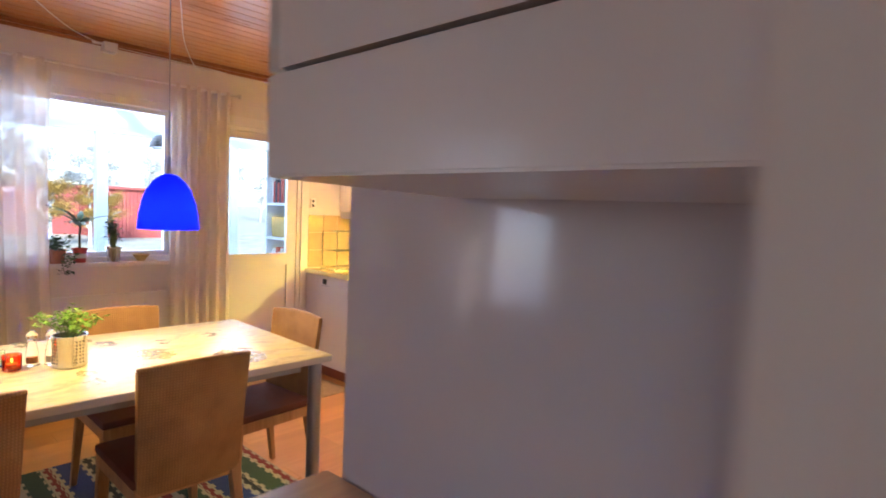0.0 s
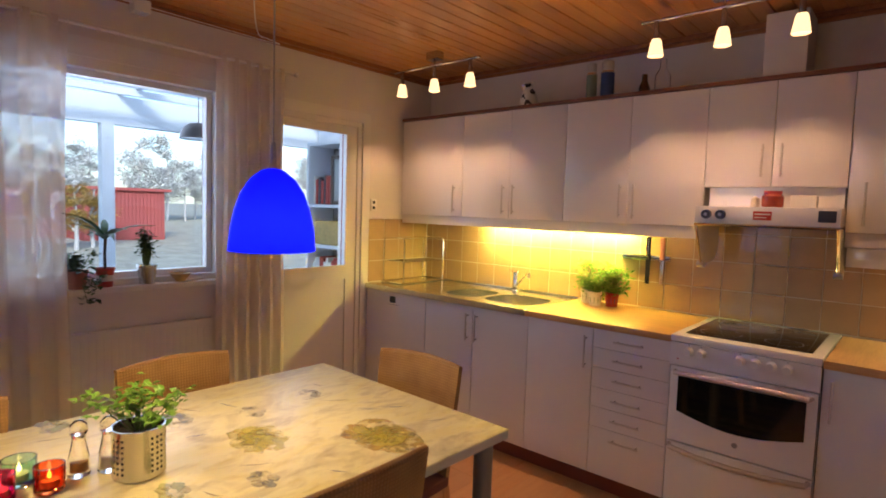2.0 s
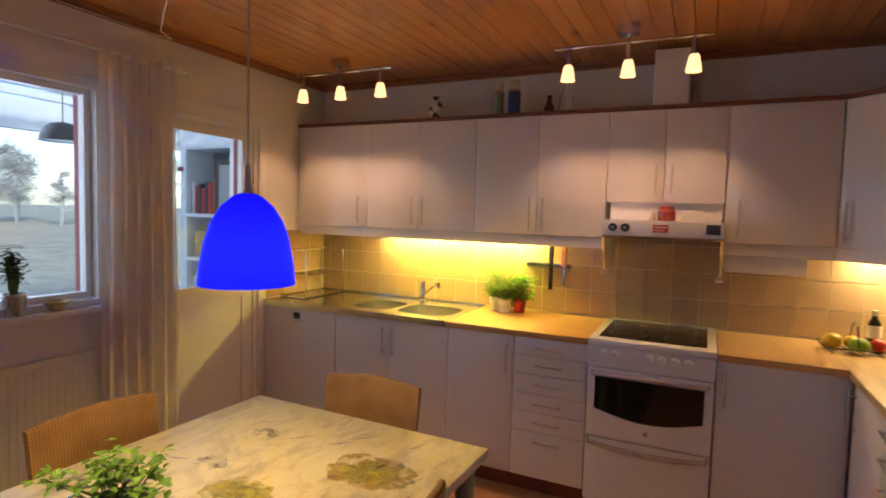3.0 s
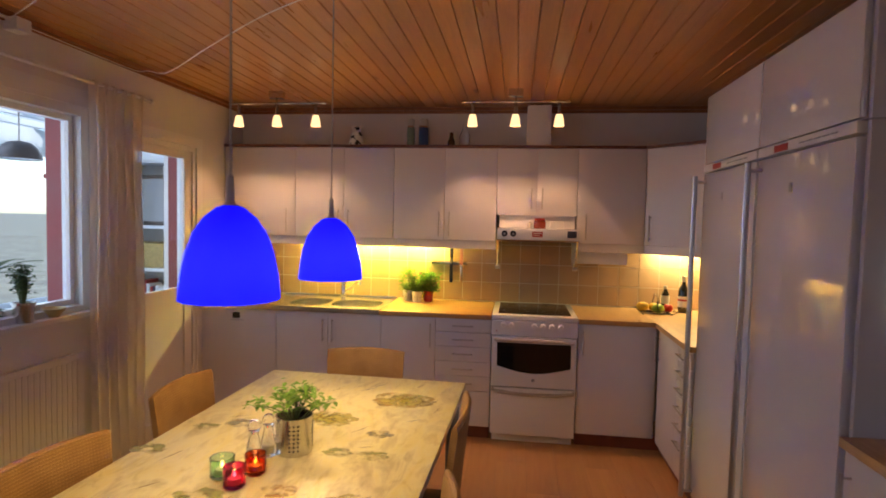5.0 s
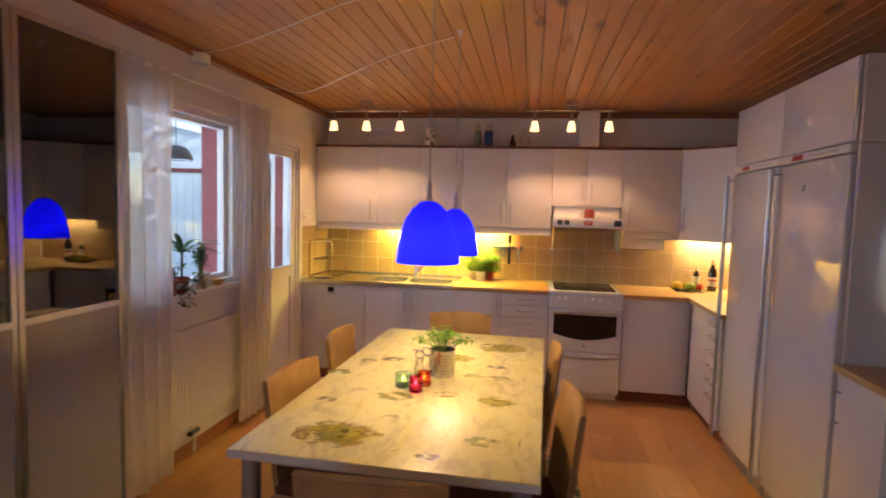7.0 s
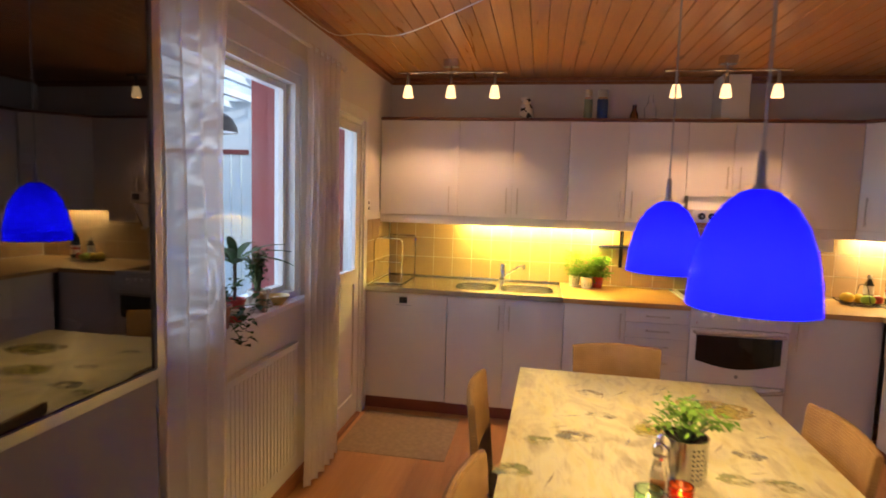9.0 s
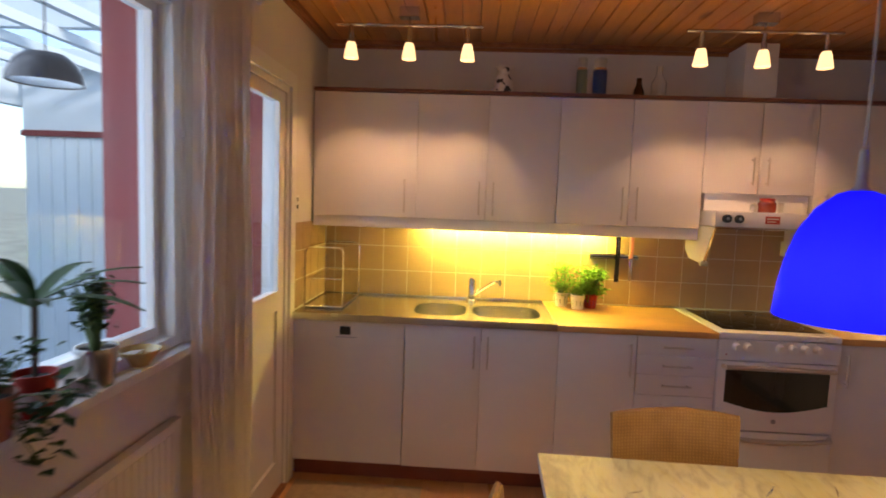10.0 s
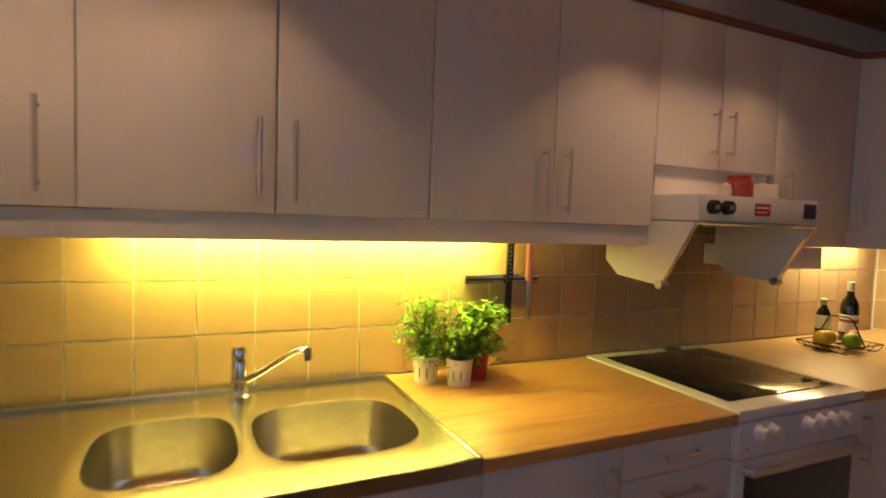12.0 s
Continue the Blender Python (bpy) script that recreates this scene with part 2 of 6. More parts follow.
M = {
    "wall": plain("wall_paint", (0.74, 0.70, 0.66), 0.75, vary=0.06, scale=2.0, bump=0.25, fine=160),
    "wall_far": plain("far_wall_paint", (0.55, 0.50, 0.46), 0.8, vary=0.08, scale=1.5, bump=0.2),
    "trim_white": plain("white_trim", (0.78, 0.76, 0.73), 0.4, vary=0.05, scale=4, bump=0.08),
    "front": plain("cabinet_white", (0.72, 0.69, 0.68), 0.33, vary=0.045, scale=2.2, bump=0.05, fine=220, coat=0.15),
    "body": plain("carcass_white", (0.66, 0.63, 0.61), 0.45, vary=0.05, scale=3, bump=0.05),
    "enamel": plain("white_enamel", (0.78, 0.77, 0.77), 0.16, vary=0.03, scale=2, bump=0.02, coat=0.4),
    "fridge": plain("fridge_enamel", (0.70, 0.70, 0.72), 0.09, vary=0.03, scale=1.2, bump=0.08, fine=5.0, coat=0.5),
    "panel": plain("panel_gloss", (0.60, 0.57, 0.595), 0.14, vary=0.03, scale=1.2, bump=0.06, fine=6.0, coat=0.05),
    "steel": plain("brushed_steel", (0.62, 0.60, 0.57), 0.24, 1.0, vary=0.12, scale=7, bump=0.10, fine=260),
    "sink_steel": plain("sink_steel", (0.62, 0.59, 0.54), 0.25, 1.0, vary=0.03, scale=1.5, bump=0.0, even=True),
    "satin": plain("satin_steel", (0.60, 0.56, 0.52), 0.45, 0.85, vary=0.08, bump=0.04),
    "dark_door": plain("grey_lower_door", (0.33, 0.29, 0.27), 0.22, vary=0.05, scale=2, bump=0.03, coat=0.3),
    "chrome": plain("chrome", (0.78, 0.77, 0.76), 0.08, 1.0, vary=0.05, bump=0.0),
    "alu": plain("aluminium", (0.55, 0.55, 0.57), 0.32, 1.0, vary=0.08, bump=0.05),
    "grey": plain("grey_lacquer", (0.32, 0.33, 0.35), 0.35, 0.6, vary=0.08, bump=0.04),
    "black": plain("black_plastic", (0.012, 0.012, 0.013), 0.28, vary=0.2, bump=0.05),
    "hob": plain("ceramic_glass", (0.010, 0.009, 0.009), 0.06, vary=0.2, bump=0.0),
    "oven_glass": plain("oven_glass", (0.008, 0.007, 0.007), 0.08, vary=0.2, bump=0.0, coat=0.5),
    "plinth": plain("plinth_red_brown", (0.24, 0.066, 0.036), 0.4, vary=0.25, scale=5),
    "cornice": wood("dark_cornice", (0.10, 0.03, 0.015), (0.20, 0.07, 0.035), "x", 9, 0.4),
    "worktop": wood("oak_worktop", (0.46, 0.23, 0.075), (0.66, 0.38, 0.15), "x", 14, 0.34, island=True),
    "worktop_y": wood("oak_worktop_turned", (0.46, 0.25, 0.10), (0.64, 0.42, 0.20), "y", 14, 0.34),
    "ceiling": wood("pine_ceiling", (0.50, 0.212, 0.064), (0.64, 0.305, 0.108), "y", 11, 0.33, knots=3.4, island=True),
    "ceil_trim": wood("pine_trim", (0.25, 0.085, 0.03), (0.40, 0.16, 0.06), "y", 12, 0.35),
    "floor": wood("laminate_floor", (0.57, 0.28, 0.105), (0.66, 0.355, 0.15), "y", 6, 0.34, per_object=True, bump=0.0),
    "subfloor": plain("floor_joint", (0.16, 0.07, 0.03), 0.6),
    "tile": plain("beige_tile", (0.47, 0.315, 0.185), 0.22, vary=0.10, scale=9, bump=0.10, fine=40, coat=0.3, vary_object=0.10),
    "grout": plain("pale_grout", (0.68, 0.62, 0.50), 0.85, vary=0.1, bump=0.3),
    "chair_wood": wood("chair_beech", (0.36, 0.18, 0.07), (0.56, 0.32, 0.15), "z", 10, 0.45),
    "cushion": plain("dark_red_seat", (0.17, 0.055, 0.04), 0.8, vary=0.2, scale=12, bump=0.4, fine=200),
    "table_edge": plain("white_table_edge", (0.62, 0.60, 0.57), 0.35, vary=0.1),
    "glass": glass("clear_glass"), "pane": pane_glass("window_glass", (0.84, 0.94, 1.0)),
    "dark_pane": pane_glass("smoked_glass", (0.26, 0.22, 0.20), 5.0),
    "white_plastic": plain("white_plastic", (0.78, 0.77, 0.75), 0.35, vary=0.04, bump=0.03),
    "cord": plain("grey_cord", (0.40, 0.40, 0.42), 0.4),
    "terracotta": plain("terracotta", (0.42, 0.16, 0.09), 0.7, vary=0.25, scale=20, bump=0.3),
    "soil": plain("soil", (0.035, 0.022, 0.015), 0.95, vary=0.4, scale=60, bump=0.8),
    "leaf_light": leaf_mat("fresh_leaf", (0.07, 0.20, 0.02), (0.22, 0.44, 0.07)),
    "leaf_dark": leaf_mat("dark_leaf", (0.012, 0.045, 0.014), (0.05, 0.12, 0.03)),
    "stem": plain("stem_green", (0.09, 0.16, 0.04), 0.6),
    "bark": plain("bark", (0.10, 0.07, 0.05), 0.9, vary=0.4, scale=15, bump=0.6),
    "red_paint": plain("falu_red_paint", (0.30, 0.055, 0.05), 0.7, vary=0.2, scale=5, bump=0.3, vary_object=0.15),
    "paper": plain("white_paper", (0.75, 0.73, 0.68), 0.7),
    "green_label": plain("green_label", (0.10, 0.22, 0.06), 0.6), "blue_label": plain("blue_label", (0.05, 0.08, 0.3), 0.5),
    "red_label": plain("red_label", (0.45, 0.03, 0.02), 0.5), "dark_label": plain("dark_label", (0.03, 0.035, 0.06), 0.5),
    "yellow_fruit": plain("yellow_fruit", (0.65, 0.42, 0.03), 0.45, vary=0.25, scale=25), "green_fruit": plain("green_fruit", (0.25, 0.42, 0.04), 0.4, vary=0.25, scale=25),
    "red_fruit": plain("red_fruit", (0.45, 0.02, 0.015), 0.35, vary=0.3, scale=20),
    "pink": plain("pink_plastic", (0.62, 0.25, 0.25), 0.4), "brown_glass": plain("brown_glass", (0.06, 0.018, 0.006), 0.1, coat=0.5),
    "wine_glass": plain("dark_bottle", (0.008, 0.012, 0.008), 0.08, coat=0.5),
    "thermos_green": plain("thermos_green", (0.20, 0.27, 0.20), 0.4), "thermos_blue": plain("thermos_blue", (0.015, 0.06, 0.20), 0.35),
    "radiator": plain("radiator_enamel", (0.70, 0.68, 0.66), 0.4, vary=0.05), "wax": plain("wax", (0.75, 0.68, 0.5), 0.5),
}


# ---- mesh tools ----
def box(bm, x0, y0, z0, x1, y1, z1, bevel=0.0, m=None):
    vs = [bm.verts.new((x, y, z)) for x in (x0, x1) for y in (y0, y1) for z in (z0, z1)]
    fs = [bm.faces.new([vs[i] for i in q]) for q in ((0, 1, 3, 2), (4, 6, 7, 5), (0, 4, 5, 1), (2, 3, 7, 6), (0, 2, 6, 4), (1, 5, 7, 3))]
    if bevel:
        es = list({e for f in fs for e in f.edges})
        r = bmesh.ops.bevel(bm, geom=es, offset=bevel, segments=2, profile=0.6, affect="EDGES")
        vs = list({v for f in r["faces"] for v in f.verts} | {v for v in vs if v.is_valid})
    if m is not None:
        bmesh.ops.transform(bm, matrix=m, verts=[v for v in vs if v.is_valid])
    return bm


def rod(bm, a, b, r0, r1=None, seg=12, caps=True):
    a, b = Vector(a), Vector(b)
    r1 = r0 if r1 is None else r1
    q = (b - a).to_track_quat("Z", "Y")
    rings = []
    for c, r in ((a, r0), (b, r1)):
        rings.append([bm.verts.new(c + q @ Vector((r * math.cos(k * math.tau / seg), r * math.sin(k * math.tau / seg), 0))) for k in range(seg)])
    for k in range(seg):
        bm.faces.new((rings[0][k], rings[0][(k + 1) % seg], rings[1][(k + 1) % seg], rings[1][k]))
    if caps:
        bm.faces.new(rings[0][::-1])
        bm.faces.new(rings[1])
    return bm


def tube(bm, pts, r, seg=8):
    pts = [Vector(p) for p in pts]
    rings = []
    for i, p in enumerate(pts):
        d = (pts[min(i + 1, len(pts) - 1)] - pts[max(i - 1, 0)]).normalized()
        q = d.to_track_quat("Z", "Y")
        rr = r[i] if isinstance(r, (list, tuple)) else r
        rings.append([bm.verts.new(p + q @ Vector((rr * math.cos(k * math.tau / seg), rr * math.sin(k * math.tau / seg), 0))) for k in range(seg)])
    for a, b in zip(rings, rings[1:]):
        # match the nearest vertex, so that the skin does not twist
        s = min(range(seg), key=lambda k: (b[k].co - pts[rings.index(b)] - (a[0].co - pts[rings.index(a)])).length)
        b[:] = b[s:] + b[:s]
        for k in range(seg):
            bm.faces.new((a[k], a[(k + 1) % seg], b[(k + 1) % seg], b[k]))
    bm.faces.new(rings[0][::-1])
    bm.faces.new(rings[-1])
    return bm


def lathe(bm, profile, seg=28, at=(0, 0, 0), close=False):
    rings = []
    for r, z in profile:
        if r < 1e-5:
            rings.append([bm.verts.new((at[0], at[1], at[2] + z))])
        else:
            rings.append([bm.verts.new((at[0] + r * math.cos(k * math.tau / seg), at[1] + r * math.sin(k * math.tau / seg), at[2] + z)) for k in range(seg)])
    for a, b in zip(rings, rings[1:]):
        for k in range(seg):
            j = (k + 1) % seg
            if len(a) == 1 and len(b) > 1:
                bm.faces.new((a[0], b[k], b[j]))
            elif len(b) == 1 and len(a) > 1:
                bm.faces.new((a[k], a[j], b[0]))
            elif len(a) > 1:
                bm.faces.new((a[k], a[j], b[j], b[k]))
    return bm


def slab(bm, outline, z0, z1, bevel=0.0):
    """An upright prism over an outline of (x, y) corners."""
    lo = [bm.verts.new((x, y, z0)) for x, y in outline]
    hi = [bm.verts.new((x, y, z1)) for x, y in outline]
    n = len(lo)
    bm.faces.new(lo[::-1])
    bm.faces.new(hi)
    for k in range(n):
        bm.faces.new((lo[k], lo[(k + 1) % n], hi[(k + 1) % n], hi[k]))
    bmesh.ops.recalc_face_normals(bm, faces=bm.faces)
    if bevel:
        bmesh.ops.bevel(bm, geom=list(bm.edges), offset=bevel, segments=2, affect="EDGES")
    return bm


def mesh_of(name, bm, material, smooth=35):
    bmesh.ops.recalc_face_normals(bm, faces=bm.faces)
    me = bpy.data.meshes.new(name)
    bm.to_mesh(me)
    bm.free()
    me.materials.append(M[material] if isinstance(material, str) else material)
    if smooth:
        me.shade_smooth()
        me.set_sharp_from_angle(angle=radians(smooth))
    return me


def part(name, bm, material, parent, label="", smooth=35, m=None):
    ob = new(name, mesh_of(name, bm, material, smooth))
    ob.parent = parent
    if m is not None:
        ob.matrix_basis = m
    return tagged(ob, label)


def thing(name, m, label, category, group=""):
    ob = new(name)
    ob.empty_display_size = 0.1
    ob.matrix_basis = m if isinstance(m, Matrix) else pose(*m)
    return tagged(ob, label, category, group)


def solid(name, bm, material, label, category, m=None, group="", smooth=35):
    ob = new(name, mesh_of(name, bm, material, smooth))
    if m is not None:
        ob.matrix_basis = m
    return tagged(ob, label, category, group)


def structure(name, bm, material, label="", smooth=0):
    return tagged(new(name, mesh_of(name, bm, material, smooth)), label, "", "", "structure")


def bmb(*args, **kw):
    return box(bmesh.new(), *args, **kw)


def boxes(*rows):
    bm = bmesh.new()
    for r in rows:
        box(bm, *r)
    return bm


# ---- room ----
XW, YB, XR, ZC = -4.01, 4.36, 0.12, 2.49
WIN = (1.52, 2.615, 1.03, 2.14)     # window opening: y0, y1, z0, z1
DOOR = (2.86, 3.645, 0.0, 2.06)
floor = structure("floor", bmb(XW - 0.25, -2.8, -0.12, 2.4, YB + 0.2, -0.008), "subfloor", "oak-coloured laminate floor of long planks")
wall_window = structure("wall_window", boxes(
    (XW - 0.25, -2.8, 0, XW, WIN[0], ZC + 0.1), (XW - 0.25, WIN[0], 0, XW, WIN[1], WIN[2]), (XW - 0.25, WIN[0], WIN[3], XW, WIN[1], ZC + 0.1),
    (XW - 0.25, WIN[1], 0, XW, DOOR[0], ZC + 0.1), (XW - 0.25, DOOR[0], DOOR[3], XW, DOOR[1], ZC + 0.1),
    (XW - 0.25, DOOR[1], 0, XW, YB + 0.2, ZC + 0.1)), "wall", "off-white painted wall with a window and a glazed door")
wall_back = structure("wall_back", bmb(XW, YB, 0, XR + 0.14, YB + 0.2, ZC + 0.1), "wall", "off-white painted kitchen wall")
wall_right = structure("wall_right", bmb(XR, 1.155, 0, XR + 0.14, YB, ZC + 0.1), "wall", "off-white painted wall behind the fridges")
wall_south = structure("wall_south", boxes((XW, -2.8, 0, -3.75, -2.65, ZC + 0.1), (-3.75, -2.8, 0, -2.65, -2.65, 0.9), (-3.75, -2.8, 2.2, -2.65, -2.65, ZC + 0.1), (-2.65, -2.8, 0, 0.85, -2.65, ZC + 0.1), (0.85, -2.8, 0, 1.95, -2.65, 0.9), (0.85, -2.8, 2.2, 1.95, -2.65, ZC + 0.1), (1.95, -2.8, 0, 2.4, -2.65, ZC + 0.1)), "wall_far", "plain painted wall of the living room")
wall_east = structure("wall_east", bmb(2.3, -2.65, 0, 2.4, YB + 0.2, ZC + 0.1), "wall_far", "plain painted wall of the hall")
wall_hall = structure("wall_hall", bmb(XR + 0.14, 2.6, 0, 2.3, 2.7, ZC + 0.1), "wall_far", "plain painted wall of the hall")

bm = bmesh.new()
x = XW
while x < 2.38:
    w = 0.094
    e = min(x + w, 2.38)
    vs = [bm.verts.new(c) for c in ((x + 0.0005, -2.7, ZC + 0.006), (x + 0.0045, -2.7, ZC), (e - 0.0045, -2.7, ZC), (e - 0.0005, -2.7, ZC + 0.006))]
    ve = [bm.verts.new((v.co.x, YB, v.co.z)) for v in vs]
    for k in range(3):
        bm.faces.new((vs[k], vs[k + 1], ve[k + 1], ve[k]))
    x += w
box(bm, XW - 0.2, -2.8, ZC + 0.009, 2.4, YB + 0.2, ZC + 0.09)
structure("ceiling", bm, "ceiling", "varnished knotty pine board ceiling")

bm = bmesh.new()
for args in ((XW, -2.6, ZC - 0.028, XW + 0.028, YB, ZC - 0.001), (XW + 0.028, YB - 0.028, ZC - 0.028, XR, YB, ZC - 0.001), (XR - 0.028, 1.2, ZC - 0.028, XR, YB - 0.028, ZC - 0.001),
             (XW, -2.6, ZC - 0.05, XW + 0.012, YB, ZC - 0.0285), (XW + 0.0125, YB - 0.012, ZC - 0.05, XR, YB, ZC - 0.0285)):
    box(bm, *args, bevel=0.003)
structure("ceiling_trim", bm, "ceil_trim", "varnished pine moulding round the ceiling")
bm = bmesh.new()
for y0, y1 in ((-2.6, DOOR[0] - 0.09),):
    box(bm, XW, y0, 0, XW + 0.014, y1, 0.085, bevel=0.003)
box(bm, XR + 0.001, 1.141, 0, XR + 0.139, 1.1545, 0.085, bevel=0.003)
structure("baseboard", bm, "ceil_trim", "varnished wooden skirting board")

# window_2 is mirrored in the end panel; window_3 is added for its fill light
for n, wx in ((2, -3.2), (3, 1.4)):
    w = tagged(new(f"window_{n}"), "white framed window in the unseen south wall", "", "", "structure")
    part("window_frame", boxes((wx - 0.55, -2.76, 0.9, wx - 0.49, -2.68, 2.2), (wx + 0.49, -2.76, 0.9, wx + 0.55, -2.68, 2.2), (wx - 0.49, -2.76, 2.14, wx + 0.49, -2.68, 2.2), (wx - 0.49, -2.76, 0.9, wx + 0.49, -2.68, 0.96), (wx - 0.03, -2.76, 0.96, wx + 0.03, -2.68, 2.14)), "trim_white", w)
    for s in (-0.49, 0.03):
        p = part("pane", bmb(wx + s, -2.722, 0.96, wx + s + 0.46, -2.718, 2.14), "pane", w, smooth=0)
        p.visible_shadow = False


# ---- window and door ----
def window():
    y0, y1, z0, z1 = WIN
    w = tagged(new("window_1"), "white painted window with one large pane", "", "", "structure")
    g = XW - 0.10
    part("window_frame", boxes((g, y0, z0, XW + 0.004, y0 + 0.05, z1), (g, y1 - 0.05, z0, XW + 0.004, y1, z1), (g, y0 + 0.05, z1 - 0.05, XW + 0.004, y1 - 0.05, z1), (g, y0 + 0.05, z0, XW + 0.004, y1 - 0.05, z0 + 0.03)), "trim_white", w)
    a, b, c, d = y0 + 0.051, y1 - 0.051, z0 + 0.031, z1 - 0.051
    part("sash", boxes((g + 0.01, a, c, g + 0.055, a + 0.03, d), (g + 0.01, b - 0.03, c, g + 0.055, b, d), (g + 0.01, a + 0.03, d - 0.03, g + 0.055, b - 0.03, d), (g + 0.01, a + 0.03, c, g + 0.055, b - 0.03, c + 0.03)), "trim_white", w)
    p = part("pane", bmb(g + 0.028, a + 0.028, c + 0.028, g + 0.032, b - 0.028, d - 0.028), "pane", w, smooth=0)
    p.visible_shadow = False
    part("casing", boxes((XW + 0.001, y0 - 0.07, z0 - 0.03, XW + 0.014, y0, z1 + 0.09), (XW + 0.001, y1, z0 - 0.03, XW + 0.014, y1 + 0.07, z1 + 0.09), (XW + 0.001, y0, z1, XW + 0.014, y1, z1 + 0.09)), "trim_white", w)
    part("window_sill", bmb(XW - 0.02, y0 - 0.06, z0 - 0.032, XW + 0.052, y1 + 0.05, z0 - 0.004, bevel=0.004), "trim_white", w, "white painted window sill")


window()


def glazed_door():
    y0, y1, z0, z1 = DOOR
    d = tagged(new("door_1"), "closed white door with a glazed upper half", "", "", "structure")
    part("door_frame", boxes((XW - 0.12, y0, z0, XW + 0.004, y0 + 0.035, z1), (XW - 0.12, y1 - 0.035, z0, XW + 0.004, y1, z1), (XW - 0.12, y0 + 0.035, z1 - 0.035, XW + 0.004, y1 - 0.035, z1)), "trim_white", d)
    part("casing", boxes((XW + 0.001, y0 - 0.075, 0, XW + 0.018, y0, z1 + 0.07), (XW + 0.001, y1, 0, XW + 0.018, y1 + 0.07, z1 + 0.07), (XW + 0.001, y0, z1, XW + 0.018, y1, z1 + 0.07)), "trim_white", d)
    a, b, x0, x1 = y0 + 0.037, y1 - 0.037, XW - 0.05, XW - 0.006
    zg0, zg1 = 1.045, z1 - 0.09
    part("door_leaf", boxes((x0, a, 0.02, x1, a + 0.09, z1 - 0.037), (x0, b - 0.085, 0.02, x1, b, z1 - 0.037), (x0, a + 0.09, zg1, x1, b - 0.085, z1 - 0.037),
                            (x0, a + 0.09, 0.95, x1, b - 0.085, zg0), (x0, a + 0.09, 0.02, x1, b - 0.085, 0.17), (x0 + 0.01, a + 0.09, 0.17, x1 - 0.012, b - 0.085, 0.95)), "trim_white", d)
    p = part("pane", bmb(x0 + 0.02, a + 0.085, zg0 - 0.005, x0 + 0.024, b - 0.08, zg1 + 0.005), "pane", d, smooth=0)
    p.visible_shadow = False
    bm = bmesh.new()
    for s in ((x1, a + 0.088, zg0 - 0.006, x1 + 0.006, a + 0.1, zg1 + 0.006), (x1, b - 0.095, zg0 - 0.006, x1 + 0.006, b - 0.083, zg1 + 0.006), (x1, a + 0.1, zg1 - 0.006, x1 + 0.006, b - 0.095, zg1 + 0.006), (x1, a + 0.1, zg0 - 0.006, x1 + 0.006, b - 0.095, zg0 + 0.006)):
        box(bm, *s)
    part("glazing_bead", bm, "trim_white", d)
    part("threshold", bmb(XW - 0.12, y0 + 0.036, -0.007, XW + 0.02, y1 - 0.036, 0.019, bevel=0.004), "ceil_trim", d, "varnished wooden threshold")


glazed_door()


# ---- kitchen units ----
def handle(parent, x, y, z, length, axis="z", face="y", off=0.028):
    """A slim bar handle on two posts; it stands off the face towards -y or -x."""
    bm = bmesh.new()
    n = Vector((0, -off, 0)) if face == "y" else Vector((-off, 0, 0))
    if face == "d":
        n = Vector((-off * 0.7071, -off * 0.7071, 0))
    d = {"z": Vector((0, 0, length / 2)), "x": Vector((length / 2, 0, 0)), "y": Vector((0, length / 2, 0))}[axis]
    c = Vector((x, y, z))
    rod(bm, c + n - d, c + n + d, 0.0052, seg=8)
    for s in (-0.82, 0.82):
        rod(bm, c + d * s, c + d * s + n, 0.004, seg=6)
    return part("handle", bm, "satin", parent, "slim brushed steel bar handle")


def front_door(parent, name, x0, z0, x1, z1, y, hx=None, hz=None, hl=0.13, haxis="z"):
    g = 0.0015
    d = part(name, bmb(x0 + g, y, z0 + g, x1 - g, y + 0.018, z1 - g, bevel=0.0015), "front", parent)
    if hx is not None:
        handle(d, hx, y, hz, hl, haxis)
    return d


YF, ZB0, ZB1 = 3.71, 0.10, 0.872      # base fronts


def base_unit(name, x0, x1, label, doors=1, hinge="l"):
    t = thing(name, (x0, YF, 0), label, "cabinet")
    w = x1 - x0
    if doors == 1:
        part("body", bmb(0.0015, 0.021, ZB0, w - 0.0015, 0.62, ZB1 - 0.001), "body", t)
    else:
        part("body", boxes((0.0015, 0.021, ZB0, 0.0175, 0.62, ZB1 - 0.001), (w - 0.0175, 0.021, ZB0, w - 0.0015, 0.62, ZB1 - 0.001), (0.018, 0.021, ZB0, w - 0.018, 0.62, ZB0 + 0.016), (0.018, 0.604, ZB0 + 0.017, w - 0.018, 0.62, ZB1 - 0.001)), "body", t)
    if doors == 1:
        front_door(t, "door", 0, ZB0, w, ZB1, 0, w - 0.035 if hinge == "l" else 0.035, 0.745, 0.17)
    else:
        front_door(t, "door", 0, ZB0, w / 2, ZB1, 0, w / 2 - 0.035, 0.745, 0.17)
        front_door(t, "door", w / 2, ZB0, w, ZB1, 0, w / 2 + 0.035, 0.745, 0.17)
    return t


def drawer_unit(x0, x1):
    t = thing("drawer_unit", (x0, YF, 0), "white kitchen drawer unit with six drawers and bar handles", "drawer unit")
    w = x1 - x0
    part("body", bmb(0.0015, 0.021, ZB0, w - 0.0015, 0.62, ZB1 - 0.001), "body", t)
    zs = [0.10, 0.355, 0.461, 0.564, 0.671, 0.774, 0.872]
    for a, b in zip(zs, zs[1:]):
        front_door(t, "drawer_front", 0, a, w, b, 0, w / 2, b - 0.050, 0.15, "x")
    return t


